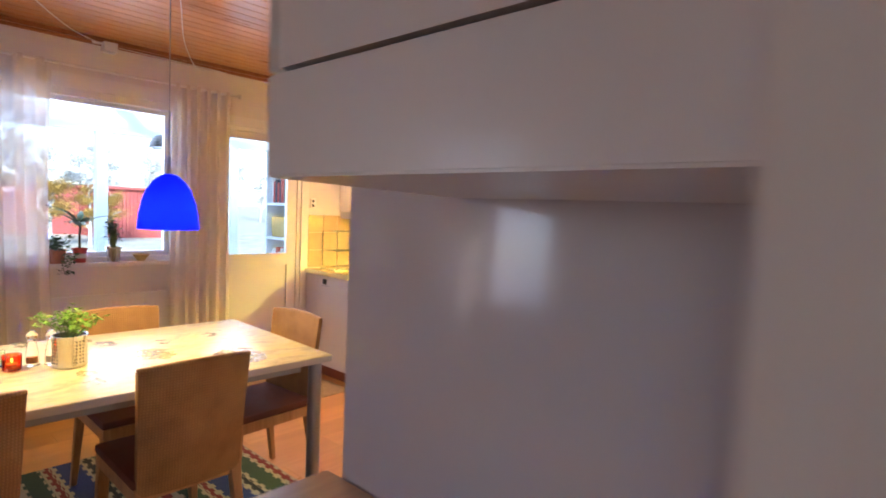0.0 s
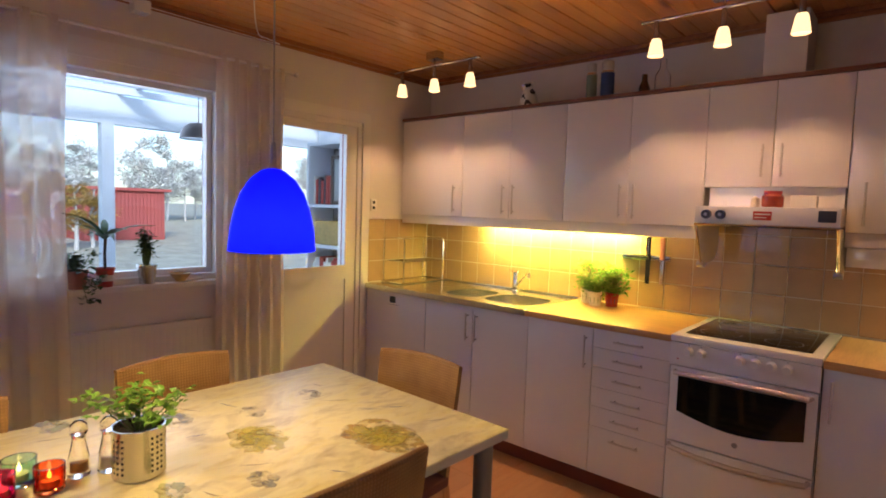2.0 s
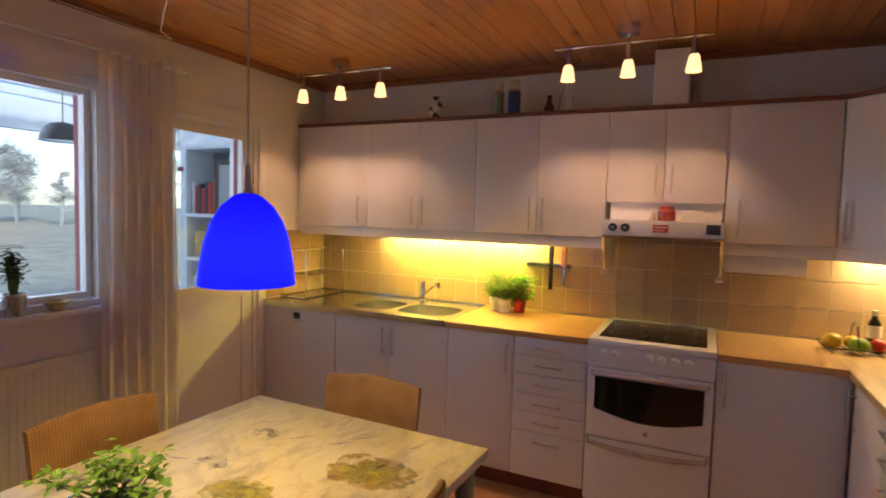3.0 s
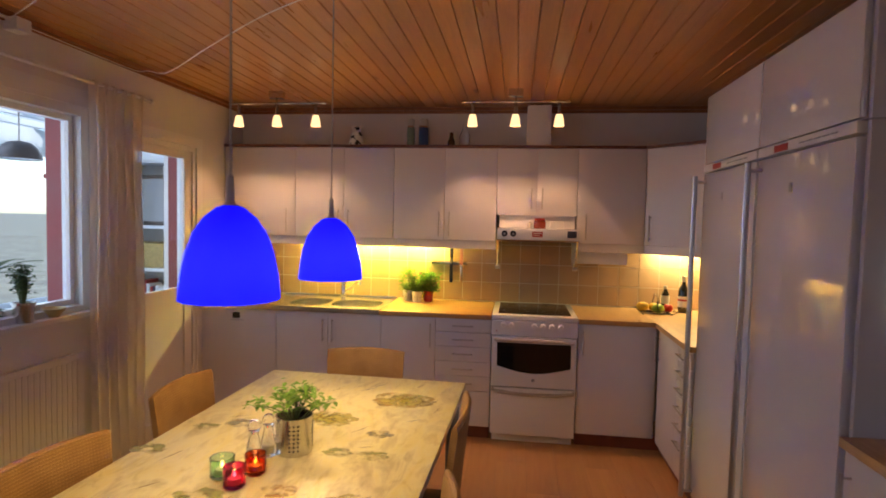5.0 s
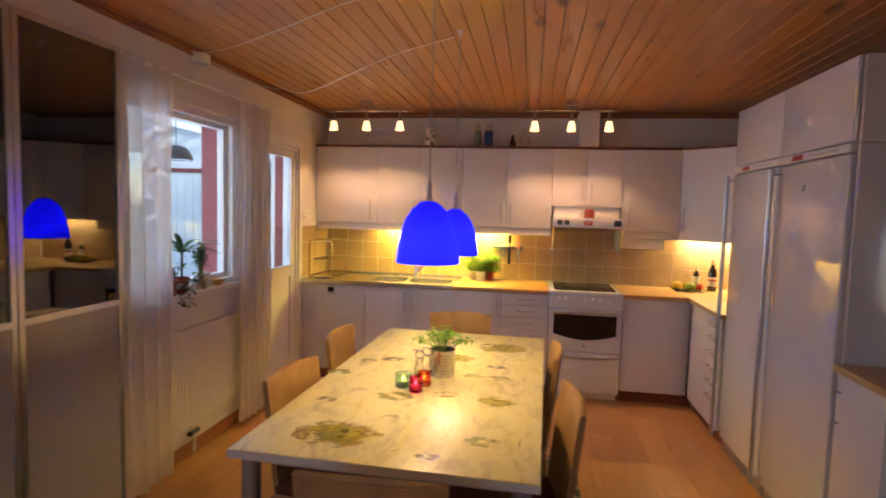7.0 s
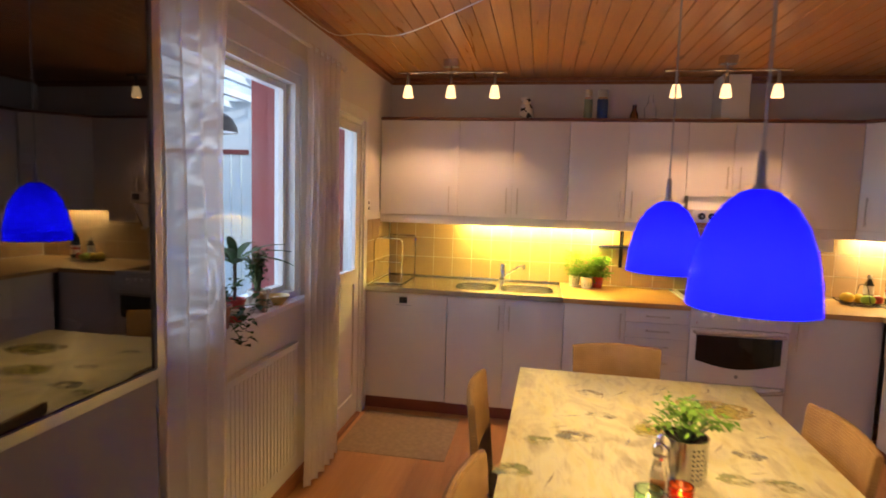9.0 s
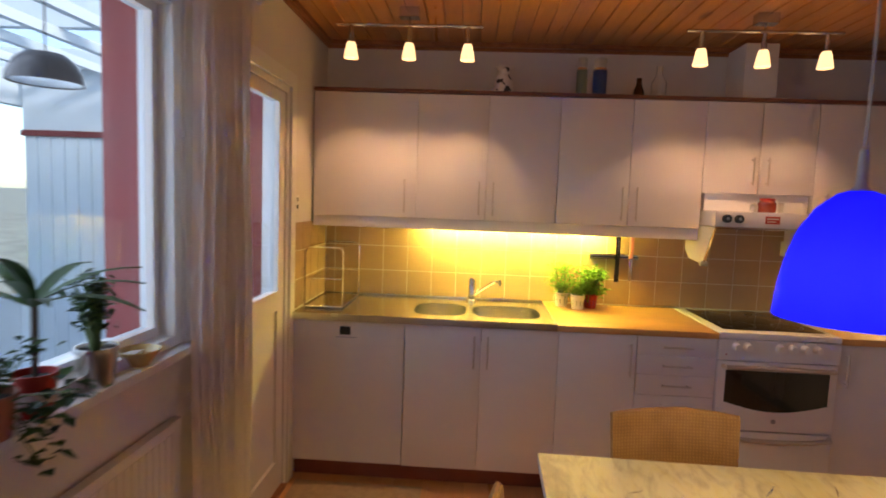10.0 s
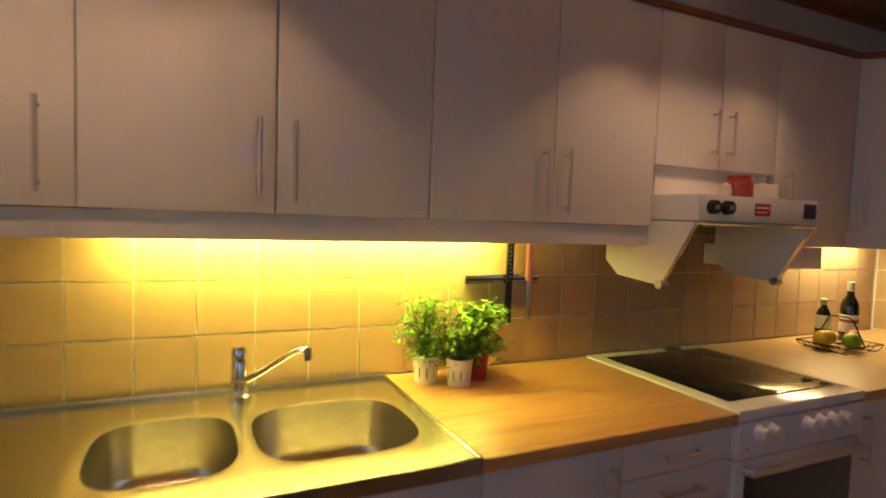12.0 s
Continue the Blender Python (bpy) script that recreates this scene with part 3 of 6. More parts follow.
def dishwasher(x0, x1):
    t = thing("dishwasher", (x0, YF, 0), "white built-in dishwasher with a small dark display", "dishwasher")
    w = x1 - x0
    part("body", bmb(0.004, 0.026, ZB0, w - 0.004, 0.6, ZB1 - 0.001), "body", t)
    part("door", bmb(0.004, 0, ZB0 + 0.005, w - 0.004, 0.024, 0.7477), "front", t)
    p = part("control_panel", bmb(0.004, 0, 0.748, w - 0.004, 0.024, ZB1 - 0.003), "front", t)
    part("display", bmb(0.255, -0.002, 0.80, 0.312, 0.002, 0.845), "black", p, "small black display")
    part("grip", bmb(0.235, -0.0015, 0.785, 0.345, 0.002, 0.789), "grey", p)
    return t


dishwasher(-4.0, -3.4)
base_unit("sink_cabinet", -3.4, -2.6, "white two-door sink cabinet with steel bar handles", 2)
base_unit("base_cabinet", -2.6, -2.2, "white single-door base cabinet beside the drawers", 1, "l")
drawer_unit(-2.2, -1.8)
base_unit("base_cabinet", -1.2, -0.675, "white corner base cabinet beside the stove", 1, "r")


def right_run():
    """Units along the right wall, facing the room."""
    xf = -0.675
    t = thing("base_cabinet", (xf, 3.22, 0), "narrow white base cabinet beside the fridges", "cabinet")
    part("body", bmb(0.021, 0.0015, ZB0, 0.75, 0.44, ZB1 - 0.001), "body", t)
    d = part("door", bmb(0, 0.0015, ZB0, 0.018, 0.44, ZB1, bevel=0.0015), "front", t)
    handle(d, 0, 0.40, 0.745, 0.17, "z", "x")
    t = thing("drawer_unit", (xf, 2.965, 0), "narrow white drawer unit beside the fridges", "drawer unit")
    part("body", bmb(0.021, 0.0015, ZB0, 0.75, 0.253, ZB1 - 0.001), "body", t)
    zs = [0.10, 0.355, 0.461, 0.564, 0.671, 0.774, 0.872]
    for a, b in zip(zs, zs[1:]):
        d = part("drawer_front", bmb(0, 0.0015, a + 0.0015, 0.018, 0.255, b - 0.0015, bevel=0.0015), "front", t)
        handle(d, 0, 0.128, b - 0.050, 0.15, "y", "x")


right_run()
solid("plinth", boxes((-4.0, YF + 0.055, 0, -1.802, YF + 0.07, 0.097), (-1.198, YF + 0.055, 0, -0.621, YF + 0.07, 0.097)), "plinth", "red-brown plinth board under the kitchen units", "plinth")
solid("plinth", bmb(-0.62, 2.962, 0, -0.605, YF + 0.0545, 0.097), "plinth", "red-brown plinth board under the narrow units", "plinth")


ZT = 0.908
t = thing("worktop", (0, 0, 0), "oiled oak worktop between sink and stove", "worktop")
part("slab", bmb(-2.612, YF - 0.015, 0.876, -1.802, YB - 0.012, ZT, bevel=0.001), "worktop", t)
part("front_edge", bmb(-2.612, YF - 0.019, 0.8762, -1.802, YF - 0.0152, ZT - 0.0005, bevel=0.0012), "worktop", t, "oak edging strip")
part("steel_strip", bmb(-2.2, YF - 0.012, 0.8735, -1.803, YF - 0.002, 0.8757), "satin", t, "thin pale metal strip")
bm = slab(bmesh.new(), [(-1.198, YF - 0.018), (-0.695, YF - 0.018), (-0.695, 2.965), (XR - 0.002, 2.965), (XR - 0.002, YB - 0.012), (-1.198, YB - 0.012)], 0.876, ZT, 0.002)
t = thing("worktop", (0, 0, 0), "oiled oak corner worktop", "worktop")
part("slab", bm, "worktop_y", t)
part("front_edge", bmb(-1.198, YF - 0.021, 0.8762, -0.696, YF - 0.0182, ZT - 0.0005), "worktop", t, "oak edging strip")
part("steel_strip", bmb(-1.195, YF - 0.012, 0.8735, -0.69, YF - 0.002, 0.8757), "satin", t, "thin pale metal strip")


def sink():
    t = thing("sink", (-4.0, YF - 0.022, 0.876), "stainless steel sink top with two bowls and a drainer", "sink")
    W, D, H = 1.388, 0.648, 0.034
    bowls = [(0.768, 0.301, 0.147, 0.178), (1.141, 0.301, 0.190, 0.178)]     # centre x, y, half width, half depth

    def sup(u, a, b, n=3.2):
        c, s = math.cos(u), math.sin(u)
        return a * math.copysign(abs(c) ** (2 / n), c), b * math.copysign(abs(s) ** (2 / n), s)
    bm = bmesh.new()
    seg = 40
    # top sheet: a grid with the bowl openings left out, drawn as strips round each bowl
    cells = [(0.59, 0.09, 0.932, 0.512, bowls[0]), (0.932, 0.09, 1.35, 0.512, bowls[1])]
    for x0, y0, x1, y1, (cx, cy, a, b) in cells:
        inner = [bm.verts.new((cx + sup(k * math.tau / seg, a, b)[0], cy + sup(k * math.tau / seg, a, b)[1], H - 0.004)) for k in range(seg)]
        lip = [bm.verts.new((cx + sup(k * math.tau / seg, a + 0.012, b + 0.012)[0], cy + sup(k * math.tau / seg, a + 0.012, b + 0.012)[1], H - 0.001)) for k in range(seg)]
        outer = []
        for k in range(seg):
            c, s = math.cos(k * math.tau / seg), math.sin(k * math.tau / seg)
            q = max(abs(c), abs(s))
            u, v = c / q, s / q
            outer.append(bm.verts.new((cx + u * ((x1 - cx) if u > 0 else (cx - x0)), cy + v * ((y1 - cy) if v > 0 else (cy - y0)), H - 0.001)))
        for k in range(seg):
            j = (k + 1) % seg
            bm.faces.new((lip[k], lip[j], outer[j], outer[k]))
            bm.faces.new((inner[k], inner[j], lip[j], lip[k]))
        depth = [(1.0, -0.02), (0.97, -0.125), (0.93, -0.150), (0.80, -0.164), (0.12, -0.168)]
        last = inner
        for f, z in depth:
            ring = [bm.verts.new((cx + sup(k * math.tau / seg, a * f, b * f)[0], cy + sup(k * math.tau / seg, a * f, b * f)[1], H + z)) for k in range(seg)]
            for k in range(seg):
                j = (k + 1) % seg
                bm.faces.new((ring[k], ring[j], last[j], last[k]))
            last = ring
        bm.faces.new(last)
    bmesh.ops.remove_doubles(bm, verts=bm.verts, dist=0.0004)
    part("basin", bm, "sink_steel", t, "brushed stainless steel basin", smooth=50)
    bm = bmesh.new()
    for x0, y0, x1, y1 in ((0.0, 0.0, W, 0.09), (0.0, 0.512, W, D), (1.35, 0.09, W, 0.512)):
        bm.faces.new([bm.verts.new(c) for c in ((x0, y0, H - 0.001), (x1, y0, H - 0.001), (x1, y1, H - 0.001), (x0, y1, H - 0.001))])
    # drainer, slightly sunk, with a soft step
    o = [bm.verts.new(c) for c in ((0, 0.09, H - 0.001), (0.59, 0.09, H - 0.001), (0.59, 0.512, H - 0.001), (0, 0.512, H - 0.001))]
    i = [bm.verts.new(c) for c in ((0.04, 0.115, H - 0.0025), (0.565, 0.115, H - 0.0025), (0.565, 0.49, H - 0.0025), (0.04, 0.49, H - 0.0025))]
    for k in range(4):
        bm.faces.new((o[k], o[(k + 1) % 4], i[(k + 1) % 4], i[k]))
    bm.faces.new(i)
    part("drainboard", bm, "sink_steel", t, "brushed stainless steel drainer", smooth=0)
    part("front_edge", boxes((0, 0, 0.0, W, 0.003, H - 0.001), (0, 0.003, 0.0, 0.003, D, H - 0.001)), "steel", t)
    part("back_lip", bmb(0, D - 0.012, H - 0.0005, W, D, H + 0.012, bevel=0.003), "sink_steel", t)
    bm = bmesh.new()
    for r in ((W - 0.012, 0.0, H - 0.0005, W, D - 0.0125, H + 0.003), (0, 0.0, H - 0.0005, W - 0.0125, 0.012, H + 0.003)):
        box(bm, *r, bevel=0.001)
    part("rim", bm, "steel", t)
    for cx, cy, a, b in bowls:
        part("drain", lathe(bmesh.new(), [(0.0, 0.0), (0.016, 0.001), (0.03, 0.003), (0.033, 0.0)], 20, (cx, cy, H - 0.167)), "chrome", t)
    part("core", boxes((0.004, 0.004, 0.0, W, 0.085, H - 0.003), (0.004, 0.52, 0.0, W, D, H - 0.003)), "worktop", t, "worktop board under the steel")
    return t


sink()


def tap():
    t = thing("tap", (-3.058, 4.262, ZT + 0.001), "chrome single-lever kitchen tap with a swivel spout", "tap")
    part("body", lathe(bmesh.new(), [(0.0, 0), (0.030, 0), (0.030, 0.01), (0.024, 0.016), (0.023, 0.10), (0.020, 0.108), (0.0, 0.11)], 20), "chrome", t)
    part("lever", lathe(bmesh.new(), [(0.0, 0.111), (0.023, 0.111), (0.023, 0.135), (0.018, 0.145), (0.0, 0.147)], 20), "chrome", t)
    part("lever_pin", rod(bmesh.new(), (0, -0.015, 0.135), (-0.005, -0.075, 0.155), 0.006, 0.004), "chrome", t)
    bm = bmesh.new()
    tube(bm, [(0.012, -0.012, 0.05), (0.05, -0.03, 0.075), (0.115, -0.065, 0.125), (0.14, -0.08, 0.142), (0.165, -0.095, 0.145)], 0.009, 10)
    sp = part("spout", bm, "chrome", t)
    part("aerator", rod(bmesh.new(), (0.165, -0.095, 0.152), (0.167, -0.096, 0.118), 0.012), "chrome", sp)


tap()


def stove():
    t = thing("stove", (-1.8, 3.69, 0), "white freestanding electric stove with a glass hob and oven", "stove")
    W = 0.6
    part("body", bmb(0.004, 0.04, 0.06, W - 0.004, 0.64, 0.875), "enamel", t)
    part("foot_panel", bmb(0.02, 0.06, 0.002, W - 0.02, 0.09, 0.059), "enamel", t)
    top = part("hob_frame", bmb(0.001, 0.0, 0.882, W - 0.001, 0.655, 0.915, bevel=0.008), "enamel", t)
    h = part("hob_glass", bmb(0.045, 0.07, 0.9155, W - 0.045, 0.585, 0.919, bevel=0.0012), "hob", top, "black ceramic glass hob")
    for cx, cy, r in ((0.17, 0.19, 0.09), (0.43, 0.19, 0.075), (0.17, 0.45, 0.075), (0.43, 0.45, 0.09)):
        part("cooking_zone", lathe(bmesh.new(), [(r - 0.003, 0.9192), (r - 0.002, 0.9195), (r, 0.9195), (r + 0.001, 0.9192)], 40, (cx, cy, 0)), "black", top)
    part("vent", bmb(0.38, 0.605, 0.9152, 0.46, 0.632, 0.919, bevel=0.002), "black", top, "black oven vent")
    cp = part("control_panel", slab(bmesh.new(), [(0.002, 0.0), (W - 0.002, 0.0), (W - 0.002, 0.035), (0.002, 0.035)], 0.772, 0.88, 0.003), "enamel", t)
    for kx in (0.085, 0.14, 0.30, 0.36, 0.42, 0.48):
        bm = bmesh.new()
        rod(bm, (kx, 0.001, 0.845), (kx, -0.008, 0.845), 0.022, 0.021, 20)
        rod(bm, (kx, -0.008, 0.845), (kx, -0.03, 0.845), 0.018, 0.0165, 20)
        kb = part("knob", bm, "white_plastic", cp, "round white knob")
    part("indicator", bmb(0.035, -0.001, 0.80, 0.043, 0.001, 0.806), "red_label", cp)
    for kx in (0.085, 0.14, 0.30, 0.36, 0.42, 0.48):
        part("mark", bmb(kx - 0.002, -0.0008, 0.873, kx + 0.002, 0.001, 0.876), "dark_label", cp)
    d = part("oven_door", bmb(0.006, 0.006, 0.408, W - 0.006, 0.038, 0.766, bevel=0.004), "enamel", t)
    # dark window with a curved lower edge
    pts = [(0.045, 0.722), (W - 0.045, 0.722)] + [(W - 0.045 - (W - 0.09) * k / 14, 0.556 - 0.045 * math.sin(math.pi * k / 14)) for k in range(15)]
    bm = bmesh.new()
    a = [bm.verts.new((px, 0.002, pz)) for px, pz in pts]
    b = [bm.verts.new((px, 0.0062, pz)) for px, pz in pts]
    bm.faces.new(a)
    for k in range(len(a)):
        bm.faces.new((a[k], a[(k + 1) % len(a)], b[(k + 1) % len(a)], b[k]))
    part("oven_window", bm, "oven_glass", d, "black oven window with a curved lower edge", smooth=0)
    part("emblem", rod(bmesh.new(), (0.3, 0.0055, 0.462), (0.3, 0.0035, 0.462), 0.012, seg=16), "grey", d)
    bm = bmesh.new()
    tube(bm, [(0.03, 0.006, 0.742), (0.035, -0.025, 0.742), (0.15, -0.034, 0.746), (0.3, -0.036, 0.748), (0.45, -0.034, 0.746), (W - 0.035, -0.025, 0.742), (W - 0.03, 0.006, 0.742)], 0.011, 10)
    part("oven_handle", bm, "satin", d, "rounded steel-grey oven handle")
    w = part("warming_drawer", bmb(0.006, 0.006, 0.065, W - 0.006, 0.038, 0.401, bevel=0.004), "enamel", t)
    bm = bmesh.new()
    tube(bm, [(0.02, 0.006, 0.388), (0.025, -0.022, 0.385), (0.15, -0.03, 0.372), (0.3, -0.032, 0.368), (0.45, -0.03, 0.372), (W - 0.025, -0.022, 0.385), (W - 0.02, 0.006, 0.388)], 0.012, 10)
    part("drawer_handle", bm, "satin", w)


stove()

# wall cabinets
YU, ZU0, ZU1 = 4.05, 1.418, 2.122


def wall_cabinet(x0, x1, label, doors, z0=ZU0, hinge="l"):
    t = thing("wall_cabinet", (x0, YU, 0), label, "cabinet", "wall cabinets over the worktop")
    w = x1 - x0
    part("body", bmb(0.001, 0.020, z0, w - 0.001, YB - YU - 0.003, ZU1), "body", t)
    hz = z0 + 0.125
    if doors == 1:
        front_door(t, "door", 0, z0, w, ZU1, 0, w - 0.065 if hinge == "l" else 0.065, hz, 0.19 if z0 < 1.5 else 0.155)
    else:
        front_door(t, "door", 0, z0, w / 2, ZU1, 0, w / 2 - 0.04, hz, 0.19 if z0 < 1.5 else 0.155)
        front_door(t, "door", w / 2, z0, w, ZU1, 0, w / 2 + 0.04, hz, 0.19 if z0 < 1.5 else 0.155)
    return t


wall_cabinet(-4.0, -3.4, "white single-door wall cabinet in the corner", 1)
wall_cabinet(-3.4, -2.6, "white two-door wall cabinet over the sink", 2)
wall_cabinet(-2.6, -1.8, "white two-door wall cabinet beside the hood", 2)
wall_cabinet(-1.8, -1.2, "short white two-door wall cabinet over the hood", 2, 1.62)
wall_cabinet(-1.2, -0.712, "white single-door wall cabinet beside the hood", 1, hinge="r")


def corner_cabinet():
    t = thing("corner_cabinet", (-0.71, YU, 0), "white wall cabinet set diagonally across the corner", "cabinet")
    dx = 0.345
    bm = slab(bmesh.new(), [(0.014, 0.014), (dx + 0.014, -dx + 0.014), (XR + 0.708, -dx + 0.014), (XR + 0.708, YB - YU - 0.003), (0.0, YB - YU - 0.003)], ZU0, ZU1)
    part("body", bm, "body", t)
    n = 0.0128
    bm = slab(bmesh.new(), [(0.001, 0.0), (dx - 0.001, -dx), (dx + n - 0.001, -dx + n), (n + 0.001, n)], ZU0 + 0.0015, ZU1 - 0.0015, 0.0012)
    d = part("door", bm, "front", t)
    handle(d, 0.035, -0.035, ZU0 + 0.125, 0.19, "z", "d")
    t2 = thing("wall_cabinet", (-0.365, 2.96, 0), "white wall cabinet on the fridge wall", "cabinet")
    part("body", bmb(0.02, 0.0, ZU0, 0.42, 0.73, ZU1), "body", t2)
    d = part("door", bmb(0.0, 0.002, ZU0, 0.018, 0.73, ZU1, bevel=0.0015), "front", t2)
    handle(d, 0, 0.69, ZU0 + 0.125, 0.19, "z", "x")


corner_cabinet()
solid("light_pelmet", bmb(-4.0, YU + 0.012, 1.354, -1.8, YU + 0.028, 1.4165, bevel=0.002), "front", "white pelmet board under the wall cabinets", "pelmet")
bm = slab(bmesh.new(), [(-1.198, YU + 0.012), (-0.705, YU + 0.012), (-0.352, YU - 0.34), (-0.34, YU - 0.328), (-0.698, YU + 0.028), (-1.198, YU + 0.028)], 1.354, 1.4165)
solid("light_pelmet", bm, "front", "white pelmet board following the corner cabinet", "pelmet")
bm = bmesh.new()
box(bm, -4.0, YU - 0.014, ZU1 + 0.001, -0.72, YU + 0.012, ZU1 + 0.022, bevel=0.003)
box(bm, -0.018, -0.26, 0, 0.012, 0.25, 0.021, bevel=0.003, m=pose(-0.535, YU - 0.178, ZU1 + 0.001, 0, 0, 45))
box(bm, -0.377, 2.96, ZU1 + 0.001, -0.352, 3.70, ZU1 + 0.022, bevel=0.003)
solid("cornice", bm, "cornice", "dark stained wooden cornice strip on the wall cabinets", "cornice")
solid("ceiling_duct", bmb(-1.585, 4.13, ZU1 + 0.001, -1.405, YB - 0.002, ZC - 0.03, bevel=0.002), "wall", "white boxed-in hood duct on the cabinets", "duct")
solid("lamp_tube", boxes((-3.36, 4.285, 1.392, -2.24, 4.345, 1.417)), "white_plastic", "white under-cabinet tube fitting", "lamp")
solid("lamp_tube_glow", boxes((-3.34, 4.298, 1.3865, -2.26, 4.338, 1.3915)), glowing("tube_glow", (1.0, 0.86, 0.45), 5.0), "glowing tube under the wall cabinets", "lamp")
solid("lamp_tube", boxes((-0.60, 4.275, 1.392, -0.06, 4.325, 1.417)), "white_plastic", "white under-cabinet tube fitting in the corner", "lamp")


def hood():
    t = thing("cooker_hood", (-1.785, 3.88, 1.44), "white cooker hood with dark knobs and folding side wings", "cooker hood")
    W = 0.585
    part("canopy", bmb(0, 0, 0, W, 0.40, 0.082, bevel=0.004), "enamel", t)
    part("grease_filter", bmb(0.03, 0.02, -0.006, W - 0.03, 0.38, -0.001), "steel", t)
    part("visor_edge", rod(bmesh.new(), (0.0, 0.004, -0.006), (W, 0.004, -0.006), 0.006, seg=10), "chrome", t)
    for kx in (0.055, 0.118):
        kb = part("knob", rod(bmesh.new(), (kx, -0.001, 0.043), (kx, -0.02, 0.043), 0.023, 0.021, 20), "black", t, "round black knob")
        part("knob_cap", rod(bmesh.new(), (kx, -0.0205, 0.043), (kx, -0.023, 0.043), 0.008, seg=12), "grey", kb)
    part("sticker", bmb(0.255, -0.0015, 0.022, 0.33, 0.001, 0.062), "red_label", t, "small red sticker")
    part("sticker_line", bmb(0.262, -0.0025, 0.046, 0.323, -0.0017, 0.052), "paper", t)
    part("sticker_line", bmb(0.262, -0.0025, 0.032, 0.31, -0.0017, 0.036), "paper", t)
    part("grille", bmb(0.505, -0.002, 0.02, 0.57, 0.002, 0.07, bevel=0.001), "dark_label", t, "dark lamp cover")
    for wx in (0.0, W - 0.012):
        bm = bmesh.new()
        pts = [(0.008, -0.004), (0.395, -0.004), (0.395, -0.15), (0.33, -0.20), (0.135, -0.215), (0.12, -0.20)]
        a = [bm.verts.new((wx, py, pz)) for py, pz in pts]
        b = [bm.verts.new((wx + 0.012, py, pz)) for py, pz in pts]
        bm.faces.new(a)
        bm.faces.new(b[::-1])
        for k in range(len(a)):
            bm.faces.new((a[k], a[(k + 1) % len(a)], b[(k + 1) % len(a)], b[k]))
        wg = part("side_wing", bm, "enamel", t, smooth=0)
        part("edge_bar", rod(bmesh.new(), (wx + 0.006, 0.006, -0.004), (wx + 0.006, 0.125, -0.205), 0.0065, seg=10), "chrome", wg)
        part("wing_knob", rod(bmesh.new(), (wx - 0.012, 0.13, -0.212), (wx + 0.024, 0.13, -0.212), 0.015, seg=16), "alu", wg)
    part("back_box", bmb(0.01, 0.19, 0.083, W - 0.01, 0.47, 0.179), "enamel", t)


hood()
solid("spice_shelf", bmb(-1.19, 4.08, 1.265, -0.82, YB - 0.014, 1.352, bevel=0.004), "enamel", "white flat box under the wall cabinet", "shelf box")


# ---- fridges and the tall end ----
def cold_unit(name, y0, y1, label):
    t = thing(name, (-0.66, y0, 0), label, "fridge", "tall fridge and freezer")
    w = y1 - y0
    part("body", bmb(0.045, 0.003, 0.03, 0.69, w - 0.003, 1.86), "fridge", t)
    d = part("door", bmb(0.0, 0.005, 0.09, 0.043, w - 0.005, 1.845, bevel=0.012), "fridge", t)
    part("emblem", bmb(-0.0015, w * 0.55, 1.70, 0.001, w * 0.55 + 0.022, 1.735), "grey", d)
    bm = bmesh.new()
    rod(bm, (-0.055, w - 0.045, 0.10), (-0.055, w - 0.045, 1.83), 0.013, seg=14)
    for z in (0.13, 1.80):
        rod(bm, (-0.055, w - 0.045, z), (0.002, w - 0.045, z), 0.008, seg=8)
    part("door_handle", bm, "alu", d, "full-height grey bar handle")
    part("kick_plate", bmb(0.03, 0.01, 0.0, 0.05, w - 0.01, 0.085), "grey", t)
    g = part("vent_strip", bmb(0.0, 0.005, 1.853, 0.044, w - 0.005, 1.889, bevel=0.003), "white_plastic", t)
    for k in range(5):
        part("vent_slot", bmb(-0.0012, 0.10 + k * 0.05, 1.868, 0.001, 0.14 + k * 0.05, 1.873), "grey", g)
    part("badge", bmb(-0.0014, w * 0.62, 1.858, 0.001, w * 0.62 + 0.11, 1.884), "red_label", g, "small red indicator strip")
    c = thing("top_cupboard", (-0.655, y0, 1.895), "white cupboard over the fridges", "cabinet", "cupboards over the fridges")
    part("body", bmb(0.021, 0.002, 0.0, 0.69, w - 0.002, 0.355), "body", c)
    part("door", bmb(0.0, 0.002, 0.003, 0.019, w - 0.002, 0.355, bevel=0.002), "fridge", c, "glossy white flap door")


cold_unit("freezer", 2.285, 2.955, "tall glossy white freezer with a bar handle")
cold_unit("fridge", 1.60, 2.28, "tall glossy white fridge with a bar handle")
t = thing("end_panel", (-0.635, 1.578, 0), "glossy white end panel beside the fridge", "panel")
part("lower_panel", bmb(0, 0, 0.0, XR + 0.633, 0.019, 1.889, bevel=0.001), "panel", t)
part("upper_panel", bmb(0, 0, 1.893, XR + 0.633, 0.019, 2.25, bevel=0.001), "panel", t)


